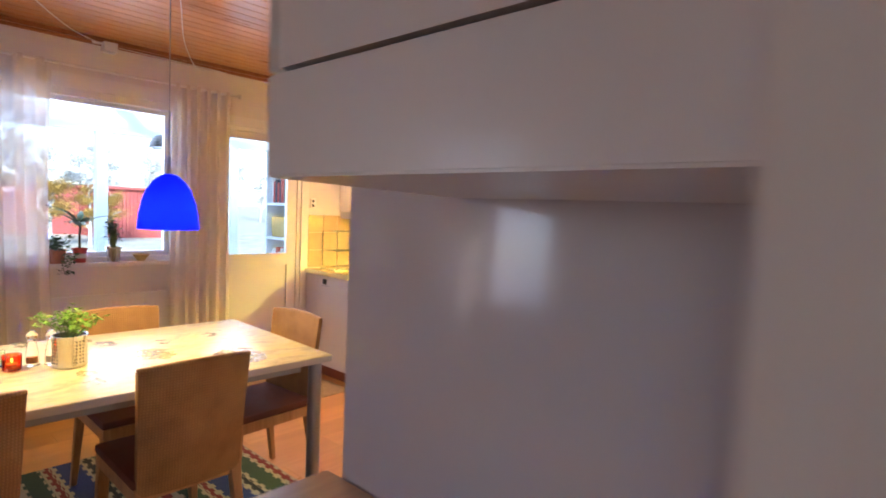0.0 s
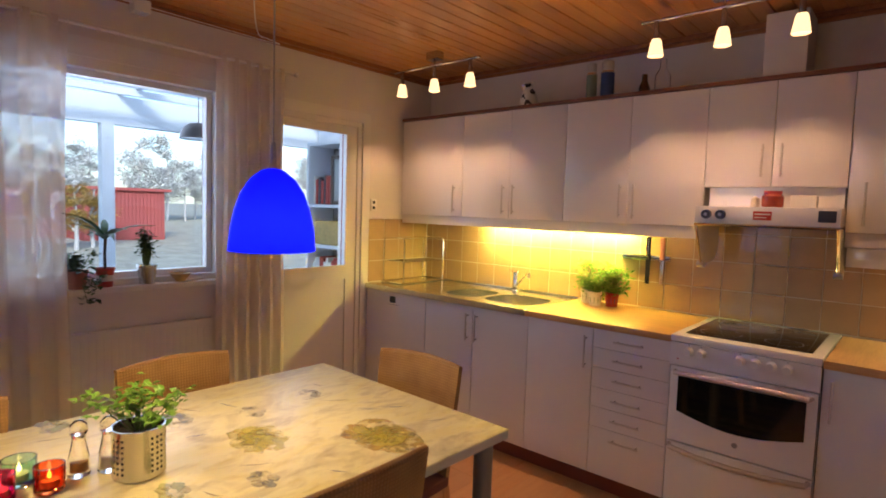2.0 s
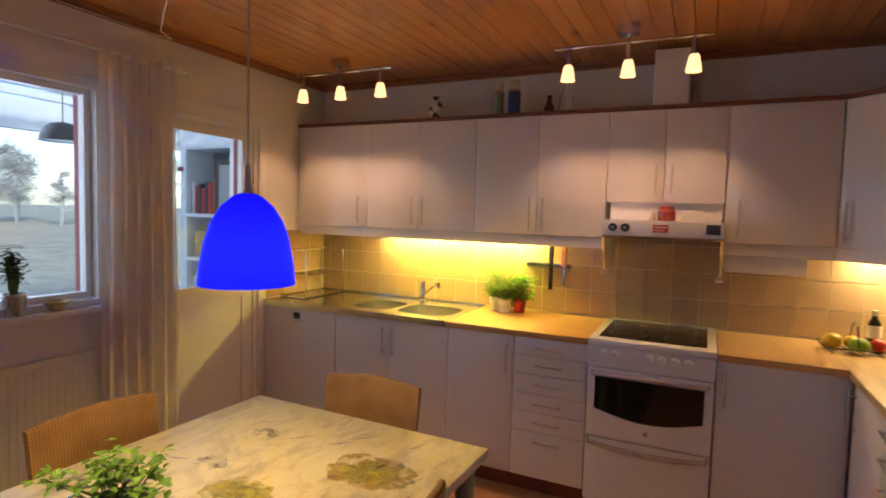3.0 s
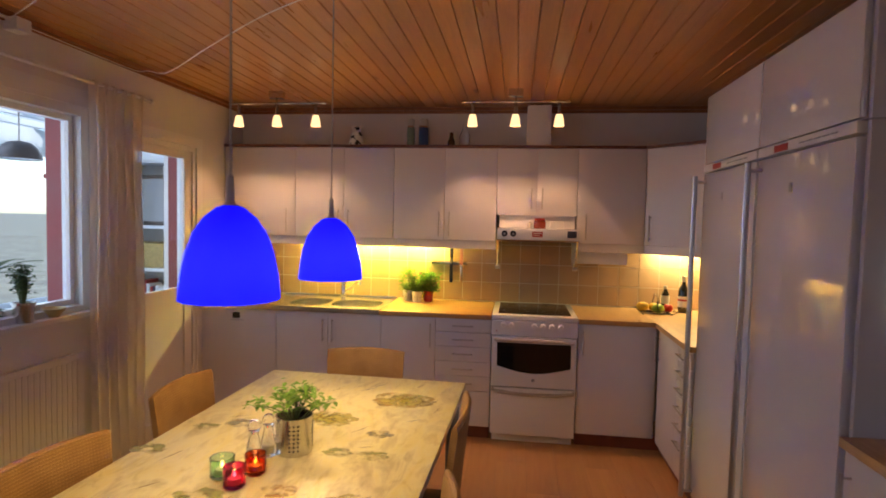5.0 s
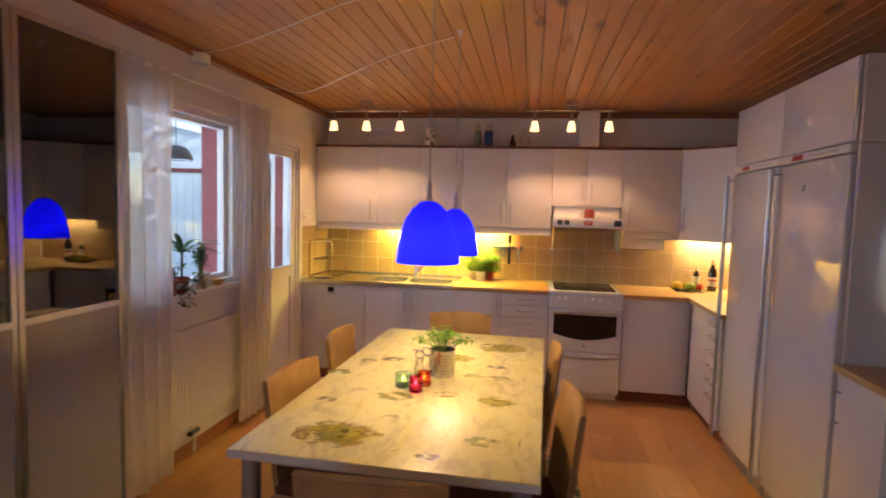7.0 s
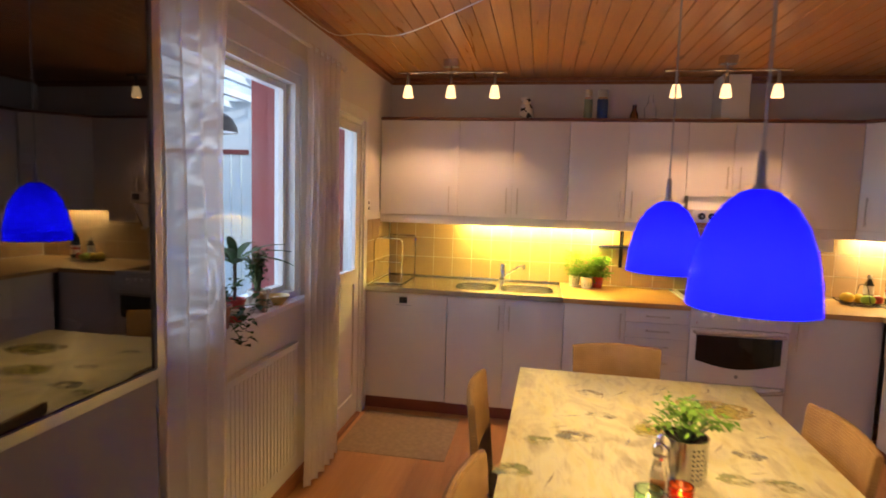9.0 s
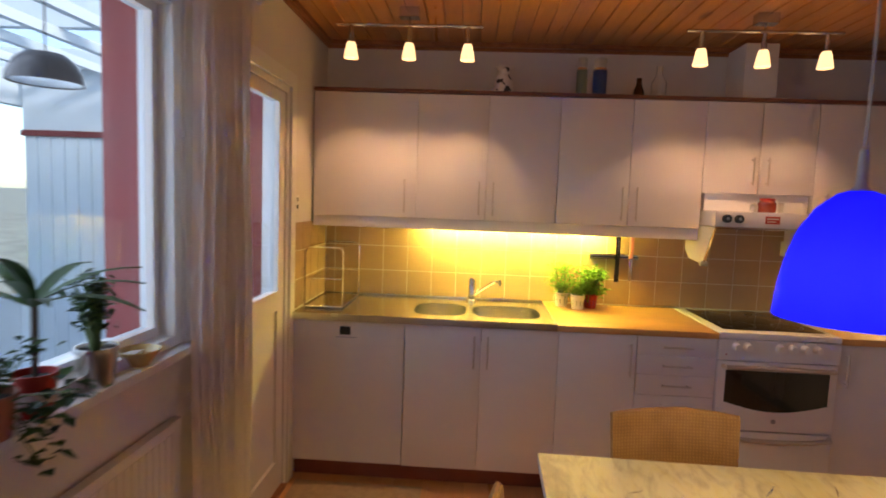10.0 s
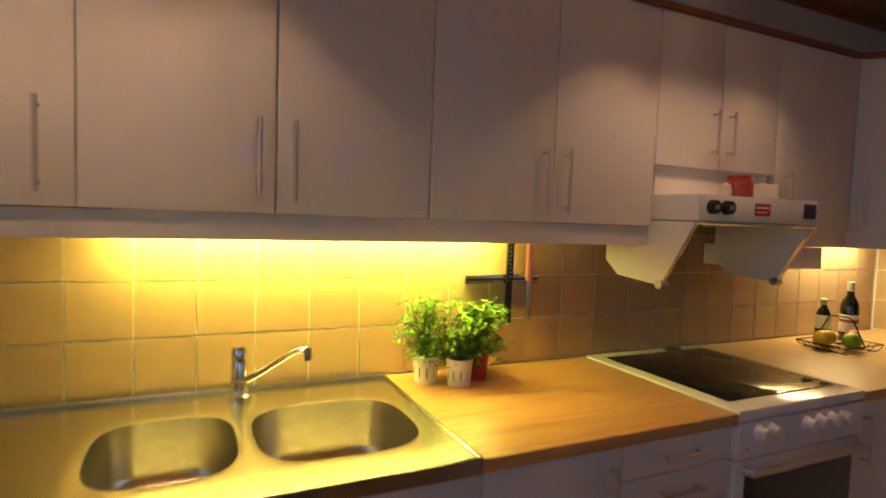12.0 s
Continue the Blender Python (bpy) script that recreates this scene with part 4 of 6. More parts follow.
def side_unit():
    t = thing("base_cabinet", (-0.655, 1.238, 0), "white base cabinet at the end of the fridges", "cabinet")
    part("body", bmb(0.021, 0.0, 0.09, 0.70, 0.335, 0.925), "front", t)
    d = part("door", bmb(0.0, 0.002, 0.09, 0.019, 0.335, 0.925, bevel=0.002), "front", t)
    handle(d, 0, 0.30, 0.78, 0.16, "z", "x")
    part("plinth", bmb(0.05, 0.01, 0.0, 0.70, 0.33, 0.089), "plinth", t)
    solid("worktop", bmb(-0.675, 1.218, 0.927, XR - 0.002, 1.573, 0.957, bevel=0.003), "worktop_y", "short oak worktop beside the fridge", "worktop")
    u = thing("wall_cabinet", (-0.228, 1.18, 0), "white wall cabinet with a slanting front beside the fridge", "cabinet")
    w = XR + 0.226
    run = Vector((-0.155, 0.392, 0))
    ax, inward = run.normalized(), Vector((0.93, 0.367, 0))
    a, b = inward * 0.021, run + inward * 0.021
    part("body", slab(bmesh.new(), [(a.x, 0.0), (w, 0.0), (w, 0.394), (b.x, 0.394)], 1.556, 2.2), "front", u)
    a, b, c2, d2 = ax * 0.002, run - ax * 0.002, run - ax * 0.002 + inward * 0.018, ax * 0.01 + inward * 0.018
    d = part("door", slab(bmesh.new(), [(a.x, a.y), (d2.x, d2.y), (c2.x, c2.y), (b.x, b.y)], 1.556, 2.2, 0.001), "front", u)
    h0 = run * 0.9
    bm = bmesh.new()
    out = -inward * 0.028
    rod(bm, h0 + out + Vector((0, 0, 1.60)), h0 + out + Vector((0, 0, 1.75)), 0.0052, seg=8)
    for z in (1.615, 1.735):
        rod(bm, h0 + Vector((0, 0, z)), h0 + out + Vector((0, 0, z)), 0.004, seg=6)
    part("handle", bm, "satin", d, "slim brushed steel bar handle")
    part("pelmet", slab(bmesh.new(), [(0.002, 0.0), (w, 0.0), (w, 0.394), (-0.15, 0.392)], 1.476, 1.553, 0.002), "front", u)
    part("cornice", slab(bmesh.new(), [(-0.012, -0.006), (w, -0.006), (w, 0.394), (-0.168, 0.394)], 2.201, 2.222, 0.002), "cornice", u, "dark stained wooden strip")


side_unit()


# ---- display cabinet ----
def display_cabinet():
    XF, y1, w, n, h, zs = -3.60, 1.03, 0.47, 4, 2.17, 1.155
    t = thing("display_cabinet", (XF, y1 - n * w, 0), "tall display cabinet with smoked glass over grey doors", "cabinet")
    L, dp = n * w, 0.39
    part("body", boxes((-dp, 0, 0.04, 0.0 - 0.022, 0.02, h), (-dp, L - 0.02, 0.04, -0.022, L, h), (-dp, 0.02, 0.04, -dp + 0.012, L - 0.02, h), (-dp + 0.012, 0.02, h - 0.02, -0.022, L - 0.02, h), (-dp + 0.012, 0.02, 0.04, -0.022, L - 0.02, 0.06), (-dp + 0.012, 0.02, zs - 0.02, -0.022, L - 0.02, zs)), "wall_far", t, "dark grey carcass")
    for z in (1.48, 1.82):
        part("shelf", bmb(-dp + 0.013, 0.021, z, -0.03, L - 0.021, z + 0.008), "dark_pane", t)
    for k in range(n):
        a, b = k * w + 0.002, (k + 1) * w - 0.002
        d = part("glass_door", bmb(-0.012, a + 0.02, zs + 0.009, -0.007, b - 0.02, h - 0.02), "dark_pane", t, "tall framed door with smoked glass", smooth=0)
        for row in ((-0.02, a, 0.05, 0, a + 0.022, h), (-0.02, b - 0.022, 0.05, 0, b, h)):
            part("stile", bmb(*row), "alu", d, "aluminium door stile")
        for z in (0.05, zs - 0.011, h - 0.022):
            part("rail", bmb(-0.02, a + 0.0222, z, 0, b - 0.0222, z + 0.022), "alu", d, "aluminium door rail")
        part("lower_panel", bmb(-0.016, a + 0.0215, 0.071, -0.004, b - 0.0215, zs - 0.0105), "dark_door", d, "grey-brown glossy lower panel")
    solid("mixing_bowl", lathe(bmesh.new(), [(0.0, 0.0), (0.05, 0.0), (0.06, 0.008), (0.10, 0.06), (0.118, 0.13), (0.122, 0.132), (0.114, 0.13), (0.096, 0.06), (0.0, 0.012)], 32, (XF - 0.16, y1 - 0.23, zs + 0.001)), "enamel", "large white mixing bowl behind the glass", "bowl")
    for k in range(5):
        solid("drinking_glass", lathe(bmesh.new(), [(0.0, 0.0), (0.028, 0.0), (0.033, 0.10), (0.031, 0.10), (0.026, 0.006), (0.0, 0.006)], 18, (XF - 0.12 - 0.08 * (k % 2), y1 - 0.60 - 0.075 * k, zs + 0.001)), "white_plastic", "small drinking glass behind the glass door", "glass", group="glasses in the cabinet")
    for k in range(4):
        solid("jar", lathe(bmesh.new(), [(0.0, 0.0), (0.05, 0.0), (0.055, 0.01), (0.055, 0.11), (0.04, 0.13), (0.04, 0.15), (0.0, 0.152)], 20, (XF - 0.17, y1 - 0.16 - 0.2 * k, 1.489)), "terracotta" if k % 2 else "enamel", "storage jar on the cabinet shelf", "jar", group="jars in the cabinet")


display_cabinet()


# ---- more materials ----
def wicker_mat():
    m, n, l, p = node_mat("woven_rattan")
    v = coords(n, l, 1.0)
    waves = []
    for axis in ("X", "Z", "Y"):
        w = n.new("ShaderNodeTexWave")
        w.bands_direction = axis
        w.inputs["Scale"].default_value, w.inputs["Distortion"].default_value = 31.0, 2.2
        l.new(v.outputs[0], w.inputs[0])
        waves.append(w)
    weave = mixed(n, l, 1.0, waves[0].outputs[0], waves[1].outputs[0], "MULTIPLY")
    slow = noise_node(n, l, v, 7.0, 4)
    a = ramp(n, l, slow.outputs[0], [(0.3, (0.32, 0.16, 0.055)), (0.7, (0.52, 0.295, 0.11))])
    c = mixed(n, l, 0.45, a.outputs[0], weave, "MULTIPLY")
    l.new(mixed(n, l, 0.35, c, a.outputs[0]), p.inputs["Base Color"])
    p.inputs["Roughness"].default_value = 0.5
    bumped(n, l, p, weave, 0.5, 0.002)
    return m


def cloth_print():
    m, n, l, p = node_mat("oilcloth")
    v = coords(n, l, (1.0, 0.4, 1.0))
    v.inputs["Rotation"].default_value = (0, 0, 0.7)
    a, b = noise_node(n, l, v, 7.0, 6, 0.65, 1.6), noise_node(n, l, v, 26.0, 4, 0.6, 0.6)
    c = ramp(n, l, a.outputs[0], [(0.36, (0.54, 0.48, 0.30)), (0.50, (0.74, 0.69, 0.45)), (0.62, (0.71, 0.64, 0.32))])
    d = ramp(n, l, b.outputs[0], [(0.33, (0.72, 0.66, 0.55)), (0.5, (1, 1, 1))])
    l.new(mixed(n, l, 0.7, c.outputs[0], d.outputs[0], "MULTIPLY"), p.inputs["Base Color"])
    p.inputs["Roughness"].default_value = 0.36
    fine = noise_node(n, l, v, 120.0, 2)
    bumped(n, l, p, fine.outputs[0], 0.05, 0.001)
    return m


def blot(name, colours):
    """Watercolour print: colours that run into each other and thin out."""
    m, n, l, p = node_mat(name)
    v = coords(n, l, 1.0)
    a = noise_node(n, l, v, 17.0, 3, 0.5, 1.0)
    k = len(colours)
    c = ramp(n, l, a.outputs[0], [(0.30 + 0.4 * i / (k - 1), col) for i, col in enumerate(colours)])
    l.new(c.outputs[0], p.inputs["Base Color"])
    p.inputs["Roughness"].default_value = 0.3
    f = noise_node(n, l, v, 20.0, 4, 0.55)
    r = ramp(n, l, f.outputs[0], [(0.36, (0, 0, 0)), (0.64, (0.66,) * 3)])
    l.new(r.outputs[0], p.inputs["Alpha"])
    return m


def rug_mat():
    m, n, l, p = node_mat("striped_rug")
    v = coords(n, l, 1.0)
    nz = noise_node(n, l, v, 90.0, 2)
    sep = n.new("ShaderNodeSeparateXYZ")
    l.new(v.outputs[0], sep.inputs[0])
    ck = n.new("ShaderNodeTexChecker")
    ck.inputs["Scale"].default_value = 24.0
    l.new(v.outputs[0], ck.inputs[0])
    shift = n.new("ShaderNodeMath")
    shift.operation = "MULTIPLY_ADD"
    l.new(ck.outputs[1], shift.inputs[0])
    shift.inputs[1].default_value = 0.012
    l.new(sep.outputs[1], shift.inputs[2])
    fr = n.new("ShaderNodeMath")
    fr.operation = "FRACT"
    mul = n.new("ShaderNodeMath")
    mul.operation = "MULTIPLY"
    mul.inputs[1].default_value = 1.9
    l.new(shift.outputs[0], mul.inputs[0])
    l.new(mul.outputs[0], fr.inputs[0])
    green, cream, red, blue, dark = (0.035, 0.075, 0.055), (0.42, 0.37, 0.27), (0.22, 0.03, 0.03), (0.025, 0.045, 0.18), (0.02, 0.025, 0.03)
    r = ramp(n, l, fr.outputs[0], [(0.0, green), (0.16, cream), (0.20, red), (0.25, cream), (0.29, blue), (0.50, cream), (0.54, dark), (0.60, cream), (0.64, green), (0.82, cream), (0.86, red), (0.92, cream)])
    r.color_ramp.interpolation = "CONSTANT"
    l.new(mixed(n, l, 0.35, r.outputs[0], nz.outputs[0], "MULTIPLY"), p.inputs["Base Color"])
    p.inputs["Roughness"].default_value = 0.95
    bumped(n, l, p, nz.outputs[0], 0.6, 0.003)
    return m


def shade_mat():
    m, n, l, p = node_mat("blue_lampshade")
    n.remove(p)
    tr, gl, em, add, mix = (n.new("ShaderNodeBsdfTranslucent"), n.new("ShaderNodeBsdfGlossy"), n.new("ShaderNodeEmission"), n.new("ShaderNodeAddShader"), n.new("ShaderNodeMixShader"))
    tr.inputs[0].default_value = (0.001, 0.04, 0.85, 1)
    gl.inputs["Roughness"].default_value = 0.3
    gl.inputs[0].default_value = (0.10, 0.12, 1.0, 1)
    em.inputs[0].default_value, em.inputs[1].default_value = (0.0, 0.0, 1.0, 1), 0.15
    fr = n.new("ShaderNodeFresnel")
    fr.inputs[0].default_value = 1.15
    l.new(tr.outputs[0], add.inputs[0])
    l.new(em.outputs[0], add.inputs[1])
    l.new(fr.outputs[0], mix.inputs[0])
    l.new(add.outputs[0], mix.inputs[1])
    l.new(gl.outputs[0], mix.inputs[2])
    l.new(mix.outputs[0], n["Material Output"].inputs[0])
    return m


def roof_sheet_mat():
    m, n, l, p = node_mat("roof_sheet")
    n.remove(p)
    tr = n.new("ShaderNodeBsdfTranslucent")
    tr.inputs[0].default_value = (0.86, 0.93, 0.96, 1)
    v = coords(n, l, 1.0)
    g = noise_node(n, l, v, 3.0, 3)
    c = ramp(n, l, g.outputs[0], [(0.3, (0.74, 0.84, 0.88)), (0.7, (0.90, 0.95, 0.98))])
    l.new(c.outputs[0], tr.inputs[0])
    clear, mix = n.new("ShaderNodeBsdfTransparent"), n.new("ShaderNodeMixShader")
    mix.inputs[0].default_value = 0.35
    l.new(clear.outputs[0], mix.inputs[1])
    l.new(tr.outputs[0], mix.inputs[2])
    l.new(mix.outputs[0], n["Material Output"].inputs[0])
    return m


M.update({
    "wicker": wicker_mat(), "cloth": cloth_print(), "rug": rug_mat(), "shade": shade_mat(), "curtain": cloth_sheer("sheer_curtain", (0.82, 0.75, 0.69)),
    "motif_yellow": blot("yellow_print", [(0.42, 0.36, 0.05), (0.60, 0.52, 0.12), (0.35, 0.36, 0.16)]),
    "motif_grey": blot("grey_print", [(0.10, 0.13, 0.17), (0.30, 0.30, 0.30), (0.16, 0.14, 0.12)]),
    "motif_green": blot("green_print", [(0.16, 0.22, 0.08), (0.42, 0.44, 0.16), (0.25, 0.30, 0.25)]),
    "motif_orange": blot("orange_print", [(0.45, 0.16, 0.05), (0.60, 0.34, 0.15), (0.30, 0.12, 0.06)]),
    "motif_mixed": blot("mixed_print", [(0.06, 0.10, 0.16), (0.55, 0.45, 0.10), (0.45, 0.22, 0.06), (0.14, 0.16, 0.14)]),
    "twig": plain("twig_print", (0.20, 0.13, 0.08), 0.4), "twig_blue": plain("blue_twig_print", (0.10, 0.12, 0.24), 0.4),
    "spot_glass": glowing("spot_glass", (1.0, 0.70, 0.34), 0.75), "bulb": glowing("bulb", (1.0, 0.86, 0.62), 5.0), "flame": glowing("flame", (1.0, 0.62, 0.18), 5.0),
    "red_glass": glass("orange_red_glass", (1.0, 0.16, 0.04)), "pink_glass": glass("pink_glass", (0.95, 0.05, 0.28)), "green_glass": glass("green_glass", (0.55, 0.85, 0.68)),
    "oil": plain("pepper_fill", (0.50, 0.22, 0.05), 0.5, vary=0.4, scale=90),
    "patio_white": plain("patio_white", (0.80, 0.84, 0.86), 0.6, vary=0.06), "roof_sheet": roof_sheet_mat(),
    # lawn base colour lifted to stand in for haze and outdoor glare
    "concrete": plain("patio_slab", (0.70, 0.72, 0.72), 0.8, vary=0.15, scale=3), "grass": plain("paled_lawn", (0.46, 0.44, 0.33), 0.95, vary=0.4, scale=2, bump=0.6),
    "dark_wood": wood("dark_shelf_wood", (0.05, 0.035, 0.03), (0.10, 0.07, 0.055), "z", 9, 0.5), "basket": plain("wicker_basket", (0.50, 0.36, 0.14), 0.7, vary=0.3, scale=40, bump=0.6, fine=60),
    "pale_bark": plain("birch_bark", (0.40, 0.40, 0.40), 0.8, vary=0.4, scale=8, bump=0.4), "lamp_dark": plain("dark_lamp", (0.045, 0.035, 0.033), 0.4), "ochre_leaf": leaf_mat("ochre_leaf", (0.30, 0.18, 0.04), (0.52, 0.36, 0.10)),
    # leaves of the far trees: distance haze is put into their pale colour
    "hazed_leaf": leaf_mat("hazed_twigs", (0.52, 0.54, 0.54), (0.68, 0.69, 0.68)), "cow_white": plain("cow_white", (0.62, 0.60, 0.56), 0.4), "cow_black": plain("cow_black", (0.02, 0.02, 0.02), 0.4),
    "jam": plain("red_preserve", (0.35, 0.05, 0.025), 0.2, vary=0.3, scale=30, coat=0.4), "cork": plain("cork_cap", (0.55, 0.50, 0.42), 0.6),
})


# ---- dining ----
TZ = 0.787


def table():
    t = thing("dining_table", pose(-2.378, 1.527, 0, 0, 0, -1.4), "long dining table with a pale top and grey round legs", "table")
    W, L = 0.4925, 0.935
    part("tabletop", bmb(-W, -L, TZ - 0.030, W, L, TZ - 0.003, bevel=0.004), "table_edge", t)
    part("apron", boxes((-W + 0.10, -L + 0.10, TZ - 0.085, -W + 0.125, L - 0.10, TZ - 0.031), (W - 0.125, -L + 0.10, TZ - 0.085, W - 0.10, L - 0.10, TZ - 0.031),
                        (-W + 0.126, -L + 0.10, TZ - 0.085, W - 0.126, -L + 0.125, TZ - 0.031), (-W + 0.126, L - 0.125, TZ - 0.085, W - 0.126, L - 0.10, TZ - 0.031)), "grey", t)
    for sx in (-1, 1):
        for sy in (-1, 1):
            lg = part("leg", rod(bmesh.new(), (sx * (W - 0.055), sy * (L - 0.055), 0.012), (sx * (W - 0.055), sy * (L - 0.055), TZ - 0.031), 0.030, seg=24), "grey", t, "round grey steel leg")
            part("foot", rod(bmesh.new(), (sx * (W - 0.055), sy * (L - 0.055), 0.006), (sx * (W - 0.055), sy * (L - 0.055), 0.0118), 0.032, seg=20), "black", lg)
    c = thing("tablecloth", pose(-2.378, 1.527, 0, 0, 0, -1.4), "cream oilcloth with a loose print of flowers and twigs", "tablecloth")
    part("sheet", bmb(-W + 0.001, -L + 0.001, TZ - 0.0028, W - 0.001, L - 0.001, TZ, bevel=0.001), "cloth", c)
    rng = random.Random(5)
    turn = pose(-2.378, 1.527, 0, 0, 0, -1.4).inverted()
    flowers = [(-2.597, 0.80, 0.15, "motif_mixed"), (-2.755, 1.112, 0.045, "motif_grey"), (-2.493, 1.214, 0.075, "motif_green"), (-2.29, 1.287, 0.055, "motif_orange"), (-2.074, 1.243, 0.085, "motif_yellow"),
               (-2.10, 0.84, 0.06, "motif_green"), (-2.261, 0.692, 0.04, "motif_grey"), (-2.11, 2.135, 0.14, "motif_mixed"), (-2.34, 1.865, 0.11, "motif_yellow"), (-2.112, 1.748, 0.05, "motif_grey"), (-2.09, 1.563, 0.055, "motif_green"),
               (-2.835, 1.482, 0.06, "motif_green"), (-2.54, 1.965, 0.055, "motif_grey"), (-2.638, 1.756, 0.07, "motif_grey"), (-2.21, 1.57, 0.05, "motif_green"), (-2.76, 1.70, 0.05, "motif_green"), (-2.45, 0.98, 0.04, "motif_yellow"), (-2.56, 2.2, 0.05, "motif_grey")]
    for fx, fy, r, mat in flowers:
        o = turn @ Vector((fx, fy, 0))
        for ring in range(2 if r > 0.08 else 1):
            bm = bmesh.new()
            n = 5 + int(r * 30)
            for k in range(n):
                a = math.tau * k / n + rng.uniform(-0.3, 0.3)
                rr = r * (0.55 - 0.3 * ring)
                cx, cy = o.x + rr * math.cos(a) * 1.15, o.y + rr * math.sin(a) * 0.8
                z = TZ + 0.0006 + 0.0004 * ring + 0.00003 * k
                m = 12
                vs = [bm.verts.new((cx + r * 0.42 * (1 + rng.uniform(-0.25, 0.25)) * math.cos(u * math.tau / m + a), cy + r * 0.30 * (1 + rng.uniform(-0.25, 0.25)) * math.sin(u * math.tau / m + a), z)) for u in range(m)]
                bm.faces.new(vs)
            part("printed_flower", bm, mat if ring == 0 else ("motif_yellow" if mat == "motif_mixed" else mat), c, smooth=0)
    for k in range(26):
        tx, ty, a, ln = rng.uniform(-0.42, 0.42), rng.uniform(-0.85, 0.85), rng.uniform(0.2, 1.5), rng.uniform(0.04, 0.11)
        bm = bmesh.new()
        d, s = Vector((math.cos(a), math.sin(a), 0)), Vector((-math.sin(a), math.cos(a), 0))
        p0 = Vector((tx, ty, TZ + 0.0013))
        bm.faces.new([bm.verts.new(q) for q in (p0, p0 + d * ln * 0.5 - s * 0.003, p0 + d * ln + s * 0.004, p0 + d * ln * 0.5 + s * 0.002)])
        part("printed_twig", bm, "twig_blue" if k % 4 == 0 else "twig", c, smooth=0)


table()


def chair():
    t = thing("dining_chair", (0, 0, 0), "beech dining chair with a woven rattan seat and back", "chair", "chairs round the table")
    seg, rows = 10, 6

    def back(u, v, side):
        x = (u - 0.5) * (0.375 + 0.03 * v)
        y = -0.205 - 0.05 * v - 0.025 * (1 - (2 * u - 1) ** 2) + side * 0.024
        return (x, y, 0.40 + 0.462 * v + 0.012 * (1 - (2 * u - 1) ** 2) * v)
    bm = bmesh.new()
    g = [[[bm.verts.new(back(i / seg, j / rows, s)) for i in range(seg + 1)] for j in range(rows + 1)] for s in (0, 1)]
    for s in (0, 1):
        for j in range(rows):
            for i in range(seg):
                q = (g[s][j][i], g[s][j][i + 1], g[s][j + 1][i + 1], g[s][j + 1][i])
                bm.faces.new(q if s else q[::-1])
    rim = [(0, i) for i in range(seg + 1)] + [(j, seg) for j in range(1, rows + 1)] + [(rows, i) for i in range(seg - 1, -1, -1)] + [(j, 0) for j in range(rows - 1, 0, -1)]
    for (j, i), (k, h) in zip(rim, rim[1:] + rim[:1]):
        bm.faces.new((g[0][j][i], g[0][k][h], g[1][k][h], g[1][j][i]))
    bmesh.ops.bevel(bm, geom=[e for e in bm.edges if e.is_manifold and e.calc_face_angle(0) > 1.0], offset=0.006, segments=2, affect="EDGES")
    b = part("backrest", bm, "wicker", t, "woven rattan backrest with a curved top", smooth=50)
    part("top_rim", tube(bmesh.new(), [Vector(back(i / seg, 1.0, 0.5)) + Vector((0, 0, 0.002)) for i in range(seg + 1)], 0.0105, 8), "wicker", b)
    part("seat", bmb(-0.20, -0.20, 0.425, 0.20, 0.235, 0.462, bevel=0.012), "cushion", t, "dark red-brown woven seat")
    part("seat_frame", boxes((-0.195, 0.205, 0.375, 0.195, 0.23, 0.424), (-0.195, -0.195, 0.375, 0.195, -0.17, 0.424), (-0.195, -0.169, 0.375, -0.17, 0.204, 0.424), (0.17, -0.169, 0.375, 0.195, 0.204, 0.424)), "chair_wood", t)
    for sx in (-1, 1):
        for sy in (-1, 1):
            bm = bmesh.new()
            tx, ty, bx, by = sx * 0.175, 0.20 if sy > 0 else -0.185, sx * 0.195, 0.225 if sy > 0 else -0.245
            for z, cx, cy, h in ((0.0, bx, by, 0.013), (0.43, tx, ty, 0.021)):
                for ax, ay in ((-h, -h), (h, -h), (h, h), (-h, h)):
                    bm.verts.new((cx + ax, cy + ay, z))
            bm.verts.ensure_lookup_table()
            vs = bm.verts
            for q in ((3, 2, 1, 0), (4, 5, 6, 7), (0, 1, 5, 4), (1, 2, 6, 5), (2, 3, 7, 6), (3, 0, 4, 7)):
                bm.faces.new([vs[i] for i in q])
            bmesh.ops.bevel(bm, geom=list(bm.edges), offset=0.003, segments=1, affect="EDGES")
            part("leg", bm, "chair_wood", t, "tapered beech leg")
    return t


def seat_at(bx, by, rz):
    """Pose that puts the middle of a chair's back at (bx, by)."""
    off = Euler((0, 0, radians(rz))).to_matrix() @ Vector((0, -0.25, 0))
    return pose(bx - off.x, by - off.y, 0.0066, 0, 0, rz)


first = chair()
first.matrix_basis = seat_at(-2.945, 1.195, -97)
for bx, by, rz in ((-2.99, 1.905, -90), (-1.78, 1.11, 96), (-1.818, 1.82, 90), (-2.405, 2.612, 184), (-2.345, 0.335, 1)):
    copy_thing(first, seat_at(bx, by, rz))

rug = solid("rug", bmb(-0.82, -1.02, 0.0, 0.82, 1.02, 0.006, bevel=0.002), "rug", "striped woven rug in green, blue, red and cream", "rug", pose(-2.46, 1.54, 0.0005))
solid("door_mat", bmb(-0.34, -0.32, 0.0, 0.34, 0.32, 0.005, bevel=0.002), plain("mat_weave", (0.48, 0.36, 0.22), 0.9, vary=0.25, scale=30, bump=0.6, fine=120), "pale woven mat before the glazed door", "mat", pose(-3.62, 3.36, 0.0005))


